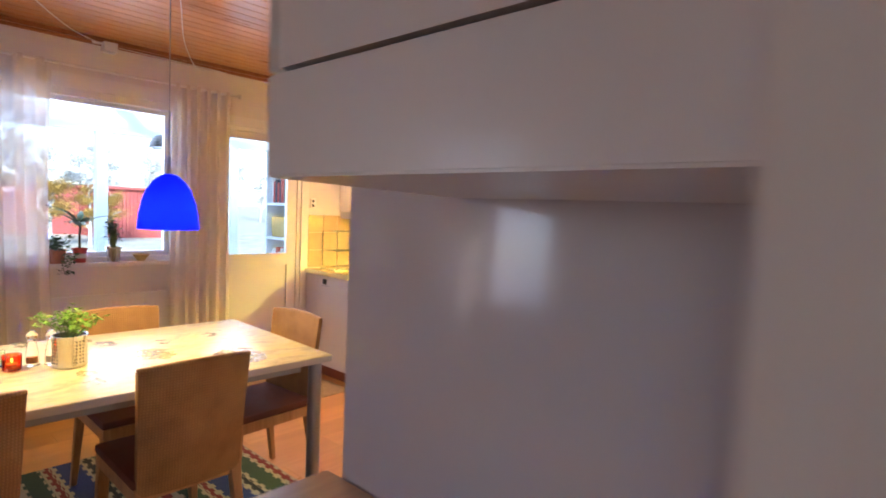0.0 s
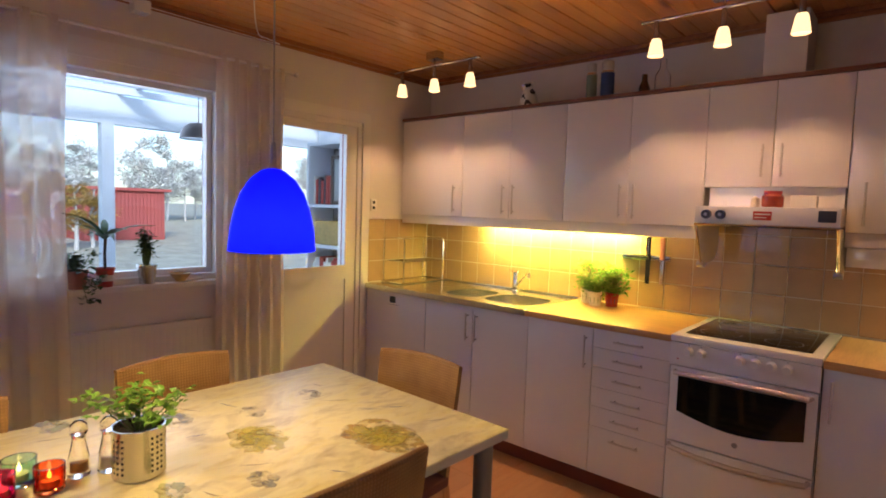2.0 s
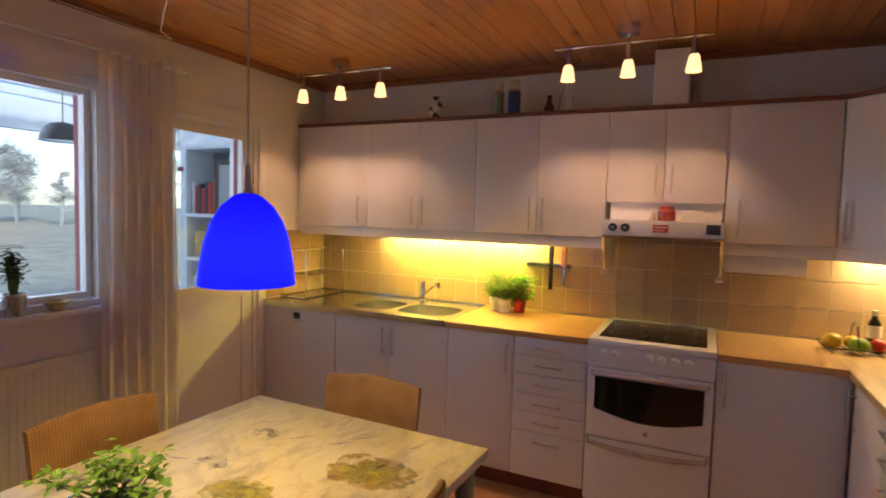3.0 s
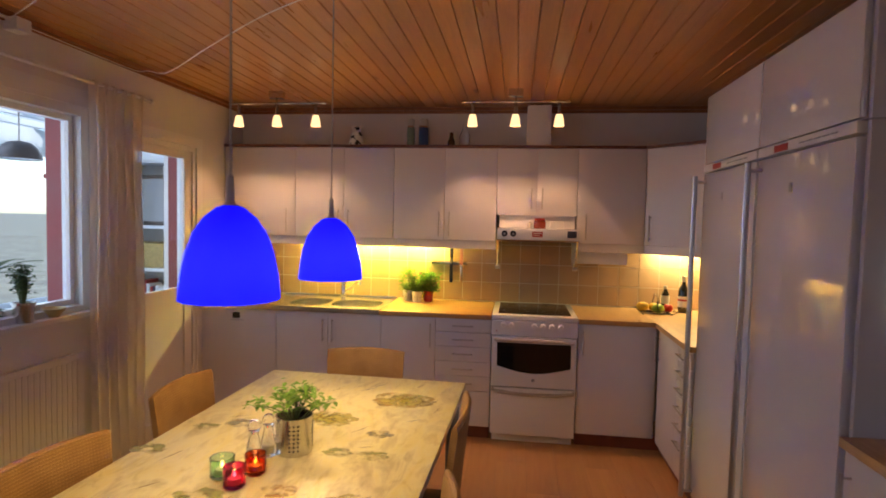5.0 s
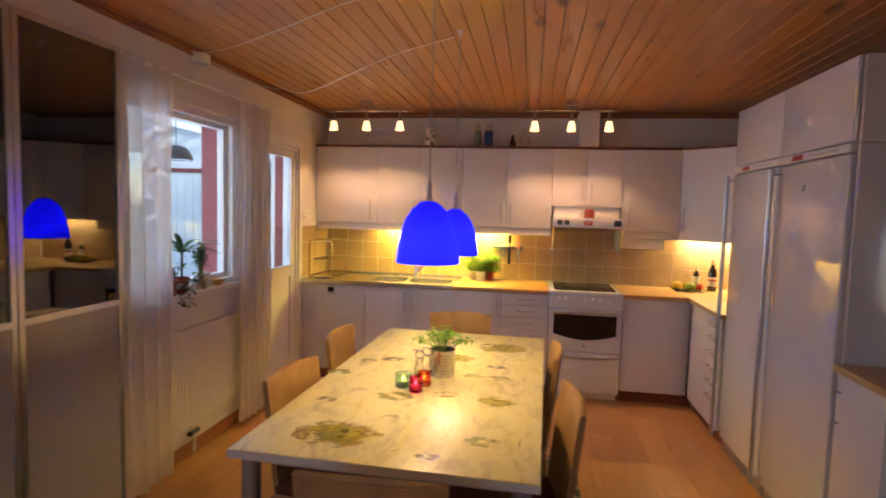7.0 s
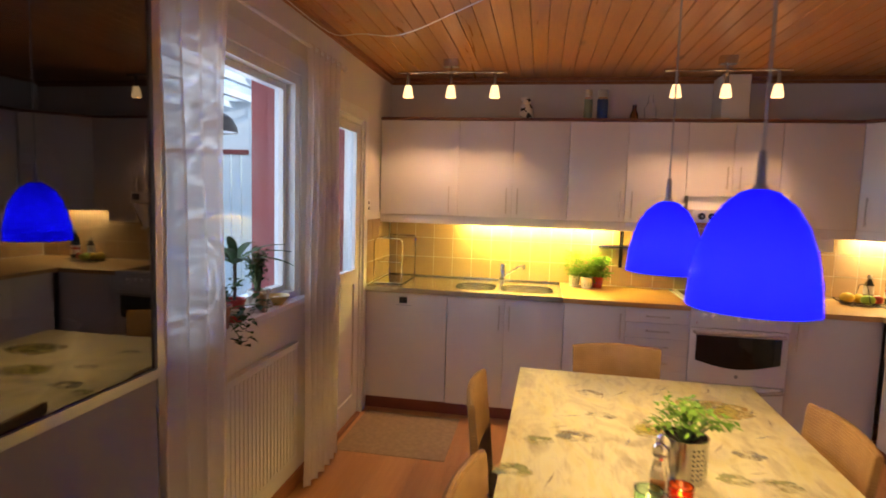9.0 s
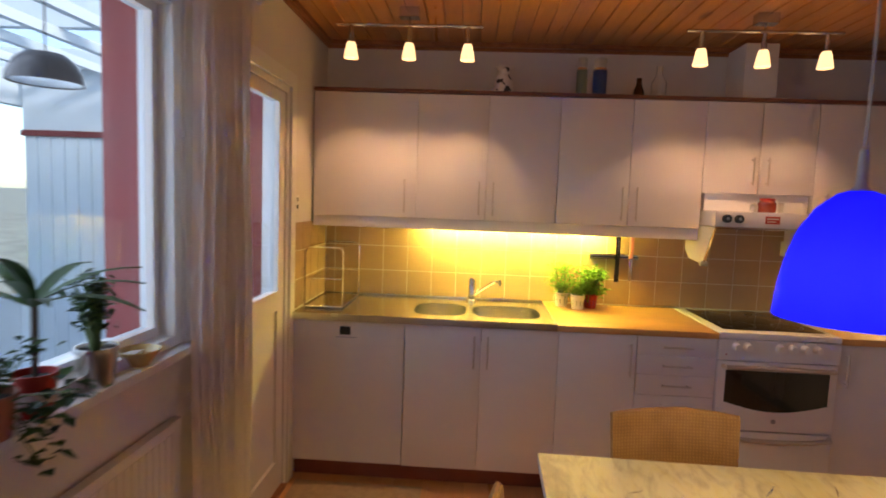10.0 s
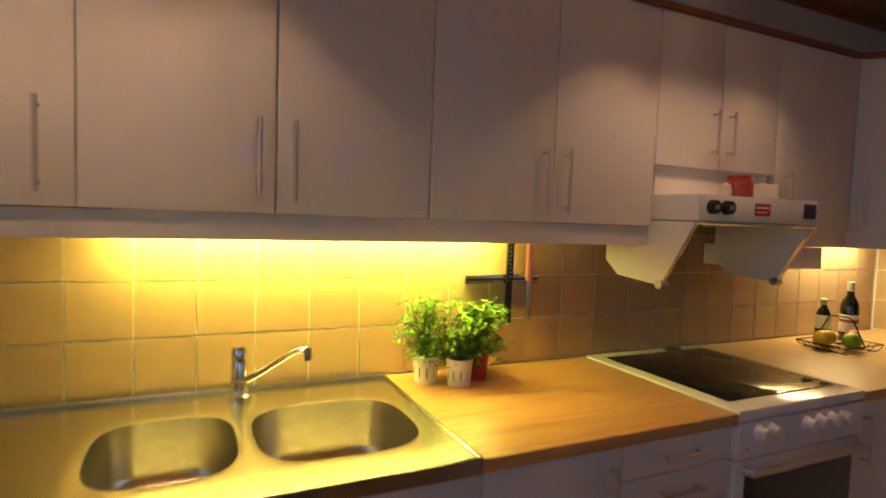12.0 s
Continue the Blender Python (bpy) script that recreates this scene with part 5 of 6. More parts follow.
def pendant(x, y, apex, hook_z=ZC):
    t = thing("pendant_lamp", (x, y, apex), "blue egg-shaped pendant lamp, lit", "lamp", "pendant lamps over the table")
    prof = [(0.018, 0.0), (0.035, -0.006), (0.065, -0.032), (0.090, -0.072), (0.107, -0.122), (0.118, -0.178), (0.124, -0.238), (0.1215, -0.238), (0.115, -0.178), (0.104, -0.122), (0.087, -0.073), (0.062, -0.034), (0.033, -0.009), (0.018, -0.003)]
    part("shade", lathe(bmesh.new(), prof, 48), "shade", t, "glowing saturated blue shade", smooth=60)
    part("socket", lathe(bmesh.new(), [(0.0, -0.075), (0.017, -0.075), (0.019, -0.004), (0.010, 0.010), (0.007, 0.075), (0.0, 0.08)], 18), "cord", t)
    part("bulb", lathe(bmesh.new(), [(0.0, -0.15), (0.02, -0.145), (0.028, -0.128), (0.024, -0.105), (0.013, -0.085), (0.012, -0.0755)], 20), "bulb", t, "glowing bulb")
    part("cord", rod(bmesh.new(), (0, 0, 0.078), (0, 0, hook_z - apex - 0.045), 0.0028, seg=8), "cord", t)
    part("ceiling_hook", boxes((-0.012, -0.012, hook_z - apex - 0.018, 0.012, 0.012, hook_z - apex - 0.0005), (-0.004, -0.004, hook_z - apex - 0.046, 0.004, 0.004, hook_z - apex - 0.0185)), "white_plastic", t)
    for o in t.children:
        if o.name.startswith("bulb"):
            o.visible_shadow = False


for px, py, pz in PENDANTS:
    pendant(px, py, pz)


def spot_rail(x0, x1, y):
    t = thing("spotlight_rail", ((x0 + x1) / 2, y, ZC), "steel ceiling rail with three lit frosted glass spots", "lamp", "spotlight rails on the ceiling")
    h = (x1 - x0) / 2
    part("ceiling_base", boxes((-0.05, -0.03, -0.05, 0.05, 0.03, -0.0005)), "steel", t)
    part("rail", rod(bmesh.new(), (-h - 0.075, 0, -0.085), (h + 0.075, 0, -0.085), 0.0075, seg=10), "steel", t)
    part("rail_stem", rod(bmesh.new(), (0, 0, -0.085), (0, 0, -0.045), 0.007, seg=10), "steel", t)
    for k in (-1, 0, 1):
        s = part("spot_arm", rod(bmesh.new(), (k * h, 0, -0.09), (k * h, 0.004, -0.171), 0.011, 0.014, 12), "steel", t)
        part("glass_shade", lathe(bmesh.new(), [(0.0, -0.172), (0.020, -0.173), (0.026, -0.189), (0.037, -0.252), (0.035, -0.253), (0.023, -0.193), (0.0, -0.185)], 22, (k * h, 0.004, 0)), "spot_glass", s, "frosted glass shade, lit")


spot_rail(-3.729, -3.13, 3.76)
spot_rail(-1.974, -1.374, 3.75)


# ---- on the table ----
def leaf_cards(bm, stems, n, size, rng, droop=0.3, narrow=0.5):
    """Small bent leaves round the ends of stems."""
    for k in range(n):
        c, spread = stems[k % len(stems)]
        c = Vector(c) + Vector((rng.gauss(0, spread), rng.gauss(0, spread), rng.gauss(0, spread * 0.7)))
        a, e, s = rng.uniform(0, math.tau), rng.uniform(-0.5, 0.7), size * rng.uniform(0.6, 1.3)
        d = Vector((math.cos(a) * math.cos(e), math.sin(a) * math.cos(e), math.sin(e)))
        w = d.cross(Vector((0, 0, 1))).normalized() * s * narrow * 0.5
        tip, mid = c + d * s - Vector((0, 0, droop * s * 0.4)), c + d * s * 0.5 + Vector((0, 0, 0.08 * s))
        v = [bm.verts.new(q) for q in (c, mid - w, tip, mid + w)]
        bm.faces.new(v)


def plant(name, at, pot, label, stems, n, size, leaf, seed, narrow=0.5, trunk=0.0015):
    """A potted plant: pot(thing) makes the pot; stems are (top point, spread) in the plant's own space."""
    t = thing(name, at, label, "plant")
    z0 = pot(t)
    rng = random.Random(seed)
    bm = bmesh.new()
    for c, spread in stems:
        mid = Vector(c) * 0.5 + Vector((rng.uniform(-0.01, 0.01), rng.uniform(-0.01, 0.01), z0 * 0.5))
        tube(bm, [(c[0] * 0.12, c[1] * 0.12, z0 - 0.01), mid, c], trunk, 5)
    part("stalk", bm, "stem", t)
    bm = bmesh.new()
    leaf_cards(bm, stems, n, size, rng, narrow=narrow)
    tagged(part("foliage", bm, leaf, t, smooth=0), kind="stuff")
    return t


def steel_pot(t):
    R, H = 0.060, 0.125
    bm = bmesh.new()
    lathe(bm, [(0.0, 0.0), (R - 0.003, 0.0), (R, 0.004), (R, H - 0.004), (R + 0.002, H), (R - 0.003, H), (R - 0.003, 0.012), (0.0, 0.010)], 40)
    p = part("pot", bm, "steel", t, "perforated brushed steel pot")
    bm = bmesh.new()
    for sec in range(4):
        for i in range(3):
            for j in range(7):
                a = math.radians(sec * 90 + 8 + i * 13)
                z = 0.022 + j * 0.0135
                d = Vector((math.cos(a), math.sin(a), 0))
                bm = bmesh.new()
                rod(bm, d * (R - 0.0005) + Vector((0, 0, z)), d * (R + 0.0006) + Vector((0, 0, z)), 0.0033, seg=8)
                part("hole", bm, "black", p)
    part("soil", lathe(bmesh.new(), [(0.0, H - 0.016), (R - 0.004, H - 0.018), (R - 0.004, H - 0.03)], 20), "soil", t)
    return H - 0.015


rng = random.Random(3)
stems = [((rng.gauss(0, 0.030), rng.gauss(0, 0.030), rng.uniform(0.15, 0.205)), 0.016) for k in range(16)] + [((-0.08, -0.07, 0.175), 0.012), ((-0.10, -0.085, 0.185), 0.012), ((0.08, 0.015, 0.165), 0.012), ((0.11, 0.025, 0.17), 0.010)]
plant("potted_fern", (-2.355, 1.55, TZ + 0.0012), steel_pot, "small leafy green plant in a perforated steel pot", stems, 300, 0.026, "leaf_light", 4, 0.6)


def candle_holder(x, y, mat, label, r=0.032, h=0.062):
    t = thing("candle_holder", (x, y, TZ + 0.0018), label, "candle", "tea lights on the table")
    part("glass_cup", lathe(bmesh.new(), [(0.0, 0.0), (r - 0.006, 0.0), (r - 0.001, 0.006), (r, h), (r - 0.004, h), (r - 0.005, 0.014), (0.0, 0.012)], 28), mat, t)
    part("tea_light", lathe(bmesh.new(), [(0.0, 0.0135), (0.019, 0.0135), (0.0195, 0.028), (0.017, 0.028), (0.0, 0.026)], 20), "wax", t)
    part("flame", lathe(bmesh.new(), [(0.0, 0.029), (0.004, 0.034), (0.0045, 0.04), (0.0, 0.053)], 10), "flame", t, "small lit flame")


candle_holder(-2.405, 1.375, "red_glass", "orange-red glass tea light holder, lit")
candle_holder(-2.425, 1.285, "pink_glass", "deep pink glass tea light holder, lit")
candle_holder(-2.49, 1.335, "green_glass", "pale green glass tea light holder, lit", 0.036)


def grinder(x, y, fill, label):
    t = thing("spice_grinder", (x, y, TZ + 0.0018), label, "grinder", "spice grinders on the table")
    part("glass_body", lathe(bmesh.new(), [(0.0, 0.0), (0.024, 0.0), (0.026, 0.006), (0.022, 0.05), (0.015, 0.085), (0.014, 0.095), (0.0, 0.095)], 24), "glass", t)
    part("filling", lathe(bmesh.new(), [(0.0, 0.010), (0.013, 0.010), (0.013, 0.034), (0.0, 0.036)], 18), fill, t)
    part("collar", lathe(bmesh.new(), [(0.0, 0.0955), (0.016, 0.0955), (0.016, 0.103), (0.0, 0.103)], 22), "chrome", t, "chrome collar")
    part("cap", lathe(bmesh.new(), [(0.0, 0.1035), (0.018, 0.1035), (0.020, 0.110), (0.018, 0.126), (0.011, 0.135), (0.0, 0.138)], 22), "glass", t, "clear acrylic cap")


grinder(-2.445, 1.445, "oil", "clear pepper grinder with a shiny cap")
grinder(-2.425, 1.505, "wax", "clear salt grinder with a shiny cap")


# ---- worktop things ----
def herb(x, y, pot_mats, label, seed, leaf, n, size, spread, top):
    def pot(t):
        part("carton_pot", lathe(bmesh.new(), [(0.0, 0.0), (0.034, 0.0), (0.042, 0.085), (0.040, 0.085), (0.033, 0.01), (0.0, 0.01)], 24), pot_mats[0], t)
        part("pot_print", lathe(bmesh.new(), [(0.0362, 0.02), (0.0392, 0.052)], 10), pot_mats[1], t)
        part("soil", lathe(bmesh.new(), [(0.0, 0.076), (0.0385, 0.074)], 16), "soil", t)
        return 0.075
    rr = random.Random(seed)
    stems = [((rr.gauss(0, spread), rr.gauss(0, spread * 0.7), rr.uniform(0.075, top)), 0.022) for k in range(34)]
    plant("potted_herb", (x, y, ZT + 0.001), pot, label, stems, n, size, leaf, seed, 0.55)


herb(-2.51, 4.245, ("paper", "dark_label"), "potted parsley in a printed paper pot", 11, "leaf_light", 900, 0.022, 0.040, 0.25)
herb(-2.425, 4.18, ("paper", "green_label"), "potted coriander in a printed paper pot", 12, "leaf_light", 760, 0.022, 0.036, 0.19)
herb(-2.34, 4.23, ("red_label", "blue_label"), "potted basil in a red and blue pot", 13, "leaf_light", 460, 0.038, 0.042, 0.24)


def knife_rail():
    t = thing("knife_rail", (-2.335, YB - 0.028, 1.20), "steel magnetic knife rail on the tiles", "knife rail")
    part("bar", bmb(0, 0, 0, 0.295, 0.017, 0.03, bevel=0.003), "steel", t)
    part("strip", bmb(0.004, -0.001, 0.011, 0.291, 0.001, 0.019), "black", t)
    k = thing("kitchen_knife", (-2.185, YB - 0.036, 1.06), "black kitchen knife hanging on the rail", "knife")
    part("blade", slab(bmesh.new(), [(0.004, 0.0), (0.03, 0.0), (0.03, 0.003), (0.004, 0.003)], 0.0, 0.15, 0), "black", k, "dark coated blade")
    b = part("knife_handle", bmb(0.004, -0.006, 0.151, 0.030, 0.006, 0.28, bevel=0.005), "black", k, "black dotted handle")
    for j in range(8):
        part("dimple", rod(bmesh.new(), (0.017, -0.0065, 0.165 + j * 0.0145), (0.017, -0.0052, 0.165 + j * 0.0145), 0.0035, seg=8), "alu", b)
    k = thing("kitchen_knife", (-2.10, YB - 0.036, 1.065), "pink-handled knife hanging on the rail", "knife")
    part("blade", bmb(0.004, 0.0, 0.0, 0.024, 0.003, 0.14, bevel=0.001), "steel", k, "reddish blade")
    part("knife_handle", bmb(0.0, -0.006, 0.141, 0.028, 0.006, 0.275, bevel=0.005), "pink", k, "pale pink handle")


knife_rail()


def dish_rack():
    t = thing("dish_rack", (-3.985, YF + 0.135, ZT + 0.001), "two-tier chrome wire dish rack on a tray", "dish rack")
    W, D, H = 0.215, 0.47, 0.335
    part("drip_tray", boxes((0.005, 0.005, 0.002, W, D, 0.006)), "steel", t)
    bm = bmesh.new()
    tube(bm, [(0.0, 0.0, 0.008), (W, 0.0, 0.008), (W, D, 0.008), (0.0, D, 0.008), (0.0, 0.0, 0.008)], 0.005, 8)
    part("base_frame", bm, "chrome", t)
    for y in (0.02, D - 0.02):
        bm = bmesh.new()
        tube(bm, [(0.0, y, 0.012), (0.0, y, H - 0.03), (0.008, y, H - 0.008), (0.03, y, H), (W - 0.03, y, H), (W - 0.008, y, H - 0.008), (W, y, H - 0.03), (W, y, 0.012)], 0.005, 8)
        part("side_hoop", bm, "chrome", t)
    for z, nn in ((0.16, 9), (H, 2)):
        for k in range(nn):
            x = 0.015 + (W - 0.03) * k / (nn - 1)
            part("wire", rod(bmesh.new(), (x, 0.02, z), (x, D - 0.02, z), 0.0026, seg=6), "chrome", t)
        if z < H:
            for y in (0.02, D - 0.02):
                part("cross_wire", rod(bmesh.new(), (0.0, y, z), (W, y, z), 0.003, seg=6), "chrome", t)


dish_rack()


def bottles():
    t = thing("wine_bottle", (-0.375, 4.20, ZT + 0.001), "dark wine bottle with a pale label", "bottle")
    part("bottle_glass", lathe(bmesh.new(), [(0.0, 0.0), (0.035, 0.0), (0.0375, 0.006), (0.0375, 0.165), (0.03, 0.19), (0.015, 0.215), (0.0145, 0.275), (0.0, 0.276)], 24), "wine_glass", t)
    part("bottle_label", lathe(bmesh.new(), [(0.0379, 0.045), (0.0382, 0.046), (0.0382, 0.125), (0.0379, 0.126)], 24), "paper", t)
    part("label_mark", lathe(bmesh.new(), [(0.0384, 0.09), (0.0385, 0.105)], 24), "red_label", t)
    part("cap", lathe(bmesh.new(), [(0.0155, 0.235), (0.016, 0.277), (0.0, 0.279)], 18), "cork", t)
    t = thing("vinegar_bottle", (-0.495, 4.245, ZT + 0.001), "small dark bottle with a white label", "bottle")
    part("bottle_glass", lathe(bmesh.new(), [(0.0, 0.0), (0.029, 0.0), (0.031, 0.005), (0.031, 0.12), (0.022, 0.145), (0.012, 0.16), (0.012, 0.185), (0.0, 0.186)], 22), "wine_glass", t)
    part("bottle_label", lathe(bmesh.new(), [(0.0316, 0.06), (0.0318, 0.062), (0.0318, 0.12), (0.0314, 0.122)], 22), "paper", t)
    part("cap", lathe(bmesh.new(), [(0.0135, 0.17), (0.014, 0.196), (0.0, 0.198)], 16), "cork", t)
    t = thing("fruit_tray", (-0.60, 4.11, ZT + 0.001), "black wire fruit tray with an upright handle", "tray")
    bm = bmesh.new()
    for k in range(9):
        y = -0.10 + 0.025 * k
        tube(bm, [(-0.14, y, 0.03), (-0.11, y, 0.008), (0.11, y, 0.008), (0.14, y, 0.03)], 0.0018, 5)
    tube(bm, [(-0.14, -0.10, 0.03), (0.14, -0.10, 0.03), (0.14, 0.10, 0.03), (-0.14, 0.10, 0.03), (-0.14, -0.10, 0.03)], 0.0028, 6)
    for x in (-0.10, 0.10):
        rod(bm, (x, -0.09, 0.0), (x, 0.09, 0.0035), 0.0035, seg=6)
    part("wire_base", bm, "black", t)
    part("tray_handle", tube(bmesh.new(), [(0.0, -0.10, 0.03), (0.0, -0.05, 0.13), (0.0, -0.03, 0.142), (0.0, 0.03, 0.142), (0.0, 0.05, 0.13), (0.0, 0.10, 0.03)], 0.003, 6), "black", t)

    def ball(name, x, y, r, mat, label, long=1.0):
        prof = [(r * math.sin(math.pi * k / 12), r - r * math.cos(math.pi * k / 12)) for k in range(13)]
        bm = lathe(bmesh.new(), prof, 18)
        bmesh.ops.scale(bm, vec=(long, 1, 1), verts=bm.verts)
        solid(name, bm, mat, label, "fruit", pose(-0.60 + x, 4.11 + y, ZT + 0.011), "fruit on the tray", 60)
    ball("mango", -0.085, 0.02, 0.036, "yellow_fruit", "ripe yellow mango on the wire tray", 1.3)
    ball("pear", 0.012, -0.045, 0.034, "green_fruit", "green pear on the wire tray", 1.35)
    ball("lemon", 0.0, 0.045, 0.031, "yellow_fruit", "yellow lemon on the wire tray", 1.25)
    ball("tomato", 0.095, 0.0, 0.033, "red_fruit", "red tomato on the wire tray")


bottles()

# on the wall cabinets and the hood
ZH = ZU1 + 0.001


def cow():
    bm = bmesh.new()
    lathe(bm, [(0.0, 0.0), (0.042, 0.004), (0.045, 0.03), (0.036, 0.075), (0.022, 0.10), (0.0, 0.105)], 18)
    lathe(bm, [(0.0, 0.09), (0.02, 0.095), (0.026, 0.112), (0.02, 0.13), (0.0, 0.136)], 14, (0, -0.012, 0))
    for s in (-1, 1):
        rod(bm, (s * 0.018, -0.01, 0.122), (s * 0.038, -0.008, 0.128), 0.008, 0.004, 8)
        rod(bm, (s * 0.025, -0.03, 0.012), (s * 0.03, -0.062, 0.01), 0.012, 0.010, 8)
    rod(bm, (0, -0.03, 0.108), (0, -0.05, 0.102), 0.013, 0.010, 10)
    m, n, l, p = node_mat("cow_spots")
    v = coords(n, l, 1.0)
    a = noise_node(n, l, v, 22.0, 1)
    r = ramp(n, l, a.outputs[0], [(0.57, (0.70, 0.68, 0.64)), (0.59, (0.02, 0.02, 0.02))])
    l.new(r.outputs[0], p.inputs["Base Color"])
    p.inputs["Roughness"].default_value = 0.35
    bmesh.ops.scale(bm, vec=(1.3, 1.3, 1.35), verts=bm.verts)
    solid("cow_figurine", bm, m, "white china cow figurine with black spots", "figurine", pose(-2.925, 4.125, ZH))
    bm = bmesh.new()
    lathe(bm, [(0.0, 0.0), (0.022, 0.002), (0.024, 0.015), (0.012, 0.03), (0.0, 0.033)], 14)
    rod(bm, (0.0, 0.0, 0.022), (-0.03, -0.01, 0.038), 0.012, 0.009, 10)
    rod(bm, (0.02, 0, 0.012), (0.05, 0.0, 0.004), 0.01, 0.004, 8)
    solid("calf_figurine", bm, m, "small white china figurine with dark spots", "figurine", pose(-2.82, 4.14, ZH))


cow()


def flask(x, y, mat, label, r=0.036, h=0.23):
    t = thing("thermos_flask", (x, y, ZH), label, "flask")
    part("flask_body", lathe(bmesh.new(), [(0.0, 0.0), (r, 0.0), (r + 0.001, 0.006), (r + 0.001, h * 0.72), (r - 0.003, h * 0.75), (0.0, h * 0.75)], 24), mat, t)
    part("ring", lathe(bmesh.new(), [(r + 0.0015, h * 0.70), (r + 0.002, h * 0.72), (r - 0.002, h * 0.755)], 24), "chrome", t)
    part("cup_lid", lathe(bmesh.new(), [(r - 0.004, h * 0.756), (r - 0.003, h * 0.98), (r - 0.008, h), (0.0, h)], 24), "cork", t, "pale cup lid")


flask(-2.485, 4.115, "thermos_green", "pale green thermos flask with a pale lid", 0.030)
flask(-2.385, 4.115, "thermos_blue", "dark blue thermos flask with a pale lid", 0.038)
solid("brown_bottle", lathe(bmesh.new(), [(0.0, 0.0), (0.030, 0.0), (0.031, 0.05), (0.016, 0.09), (0.015, 0.125), (0.0, 0.126)], 20), "brown_glass", "small brown glass bottle on the wall cabinet", "bottle", pose(-2.165, 4.115, ZH))
solid("clear_bottle", lathe(bmesh.new(), [(0.0, 0.0), (0.040, 0.0), (0.042, 0.10), (0.018, 0.14), (0.016, 0.19), (0.014, 0.19), (0.016, 0.14), (0.039, 0.10), (0.038, 0.006), (0.0, 0.006)], 24), "glass", "tall clear glass bottle on the wall cabinet", "bottle", pose(-2.06, 4.10, ZH))
ZK = 1.5235
t = thing("preserve_jar", (-1.475, 3.985, ZK), "glass jar of red preserve on the hood", "jar")
part("jar_glass", lathe(bmesh.new(), [(0.0, 0.0), (0.042, 0.0), (0.046, 0.008), (0.046, 0.05), (0.036, 0.062), (0.0, 0.062)], 22), "jam", t)
part("lid", lathe(bmesh.new(), [(0.038, 0.0625), (0.038, 0.075), (0.0, 0.077)], 22), "red_label", t)
solid("egg_cup", lathe(bmesh.new(), [(0.0, 0.0), (0.018, 0.0), (0.02, 0.02), (0.017, 0.04), (0.0, 0.05)], 16), "cork", "small pale cup on the hood", "cup", pose(-1.545, 3.98, ZK))
solid("spice_box", bmb(-0.05, -0.03, 0, 0.05, 0.03, 0.055, bevel=0.004), "paper", "pale small box on the hood", "box", pose(-1.35, 3.99, ZK))


# ---- window wall things ----
def curtain(y0, y1, label, seed):
    t = thing("curtain", (-3.922, y0, 0), label, "curtain", "sheer curtains at the window")
    rr = random.Random(seed)
    bm = bmesh.new()
    nu, nz = 84, 26
    ph, folds = rr.uniform(0, 6), 6
    grid = []
    for j in range(nz + 1):
        v = j / nz
        z = 0.035 + v * 2.215
        row = []
        for i in range(nu + 1):
            u = i / nu
            a = folds * math.tau * u + ph + 0.7 * math.sin(3.1 * u + 2.2 * (1 - v))
            amp = 0.015 + 0.006 * math.sin(5 * u + ph) + (0.006 * (1 - v))
            pinch = 1.0 - 0.05 * math.sin(math.pi * min(1, (1 - v) * 1.4))
            yy = (0.5 + (u - 0.5) * pinch) * (y1 - y0) + 0.007 * math.sin(a * 2 + 1) * (1 - 0.4 * v)
            row.append(bm.verts.new((amp * math.sin(a) + 0.006 * math.sin(9 * v + 4 * u), yy, z + (0.022 * abs(math.sin(folds * math.pi * u)) if j == nz else 0))))
        grid.append(row)
    for j in range(nz):
        for i in range(nu):
            bm.faces.new((grid[j][i], grid[j][i + 1], grid[j + 1][i + 1], grid[j + 1][i]))
    part("sheer_cloth", bm, "curtain", t, smooth=80)
    for k in range(folds):
        y = (k + 0.5) / folds * (y1 - y0)
        part("hanging_loop", boxes((-0.012, y - 0.012, 2.235, -0.010, y + 0.012, 2.278), (0.010, y - 0.012, 2.235, 0.012, y + 0.012, 2.278), (-0.012, y - 0.012, 2.2785, 0.012, y + 0.012, 2.2805)), "curtain", t)


curtain(1.20, 1.83, "long white sheer curtain with a swirling pattern", 2)
curtain(2.53, 2.97, "long white sheer curtain gathered beside the door", 6)
t = thing("curtain_rod", (-3.922, 1.1, 2.265), "white curtain rod over the window", "curtain rod")
part("rod", rod(bmesh.new(), (0, 0, 0), (0, 1.92, 0), 0.009, seg=12), "white_plastic", t)
for y in (0.06, 1.86):
    part("bracket", boxes((-0.077, y - 0.01, -0.03, -0.068, y + 0.01, 0.02), (-0.0675, y - 0.006, -0.018, 0.004, y + 0.006, -0.0095)), "white_plastic", t)
part("finial", lathe(bmesh.new(), [(0.0, 0.0), (0.014, 0.004), (0.017, 0.016), (0.012, 0.028), (0.0, 0.032)], 14), "white_plastic", t, m=pose(0, 1.9205, 0, -90))


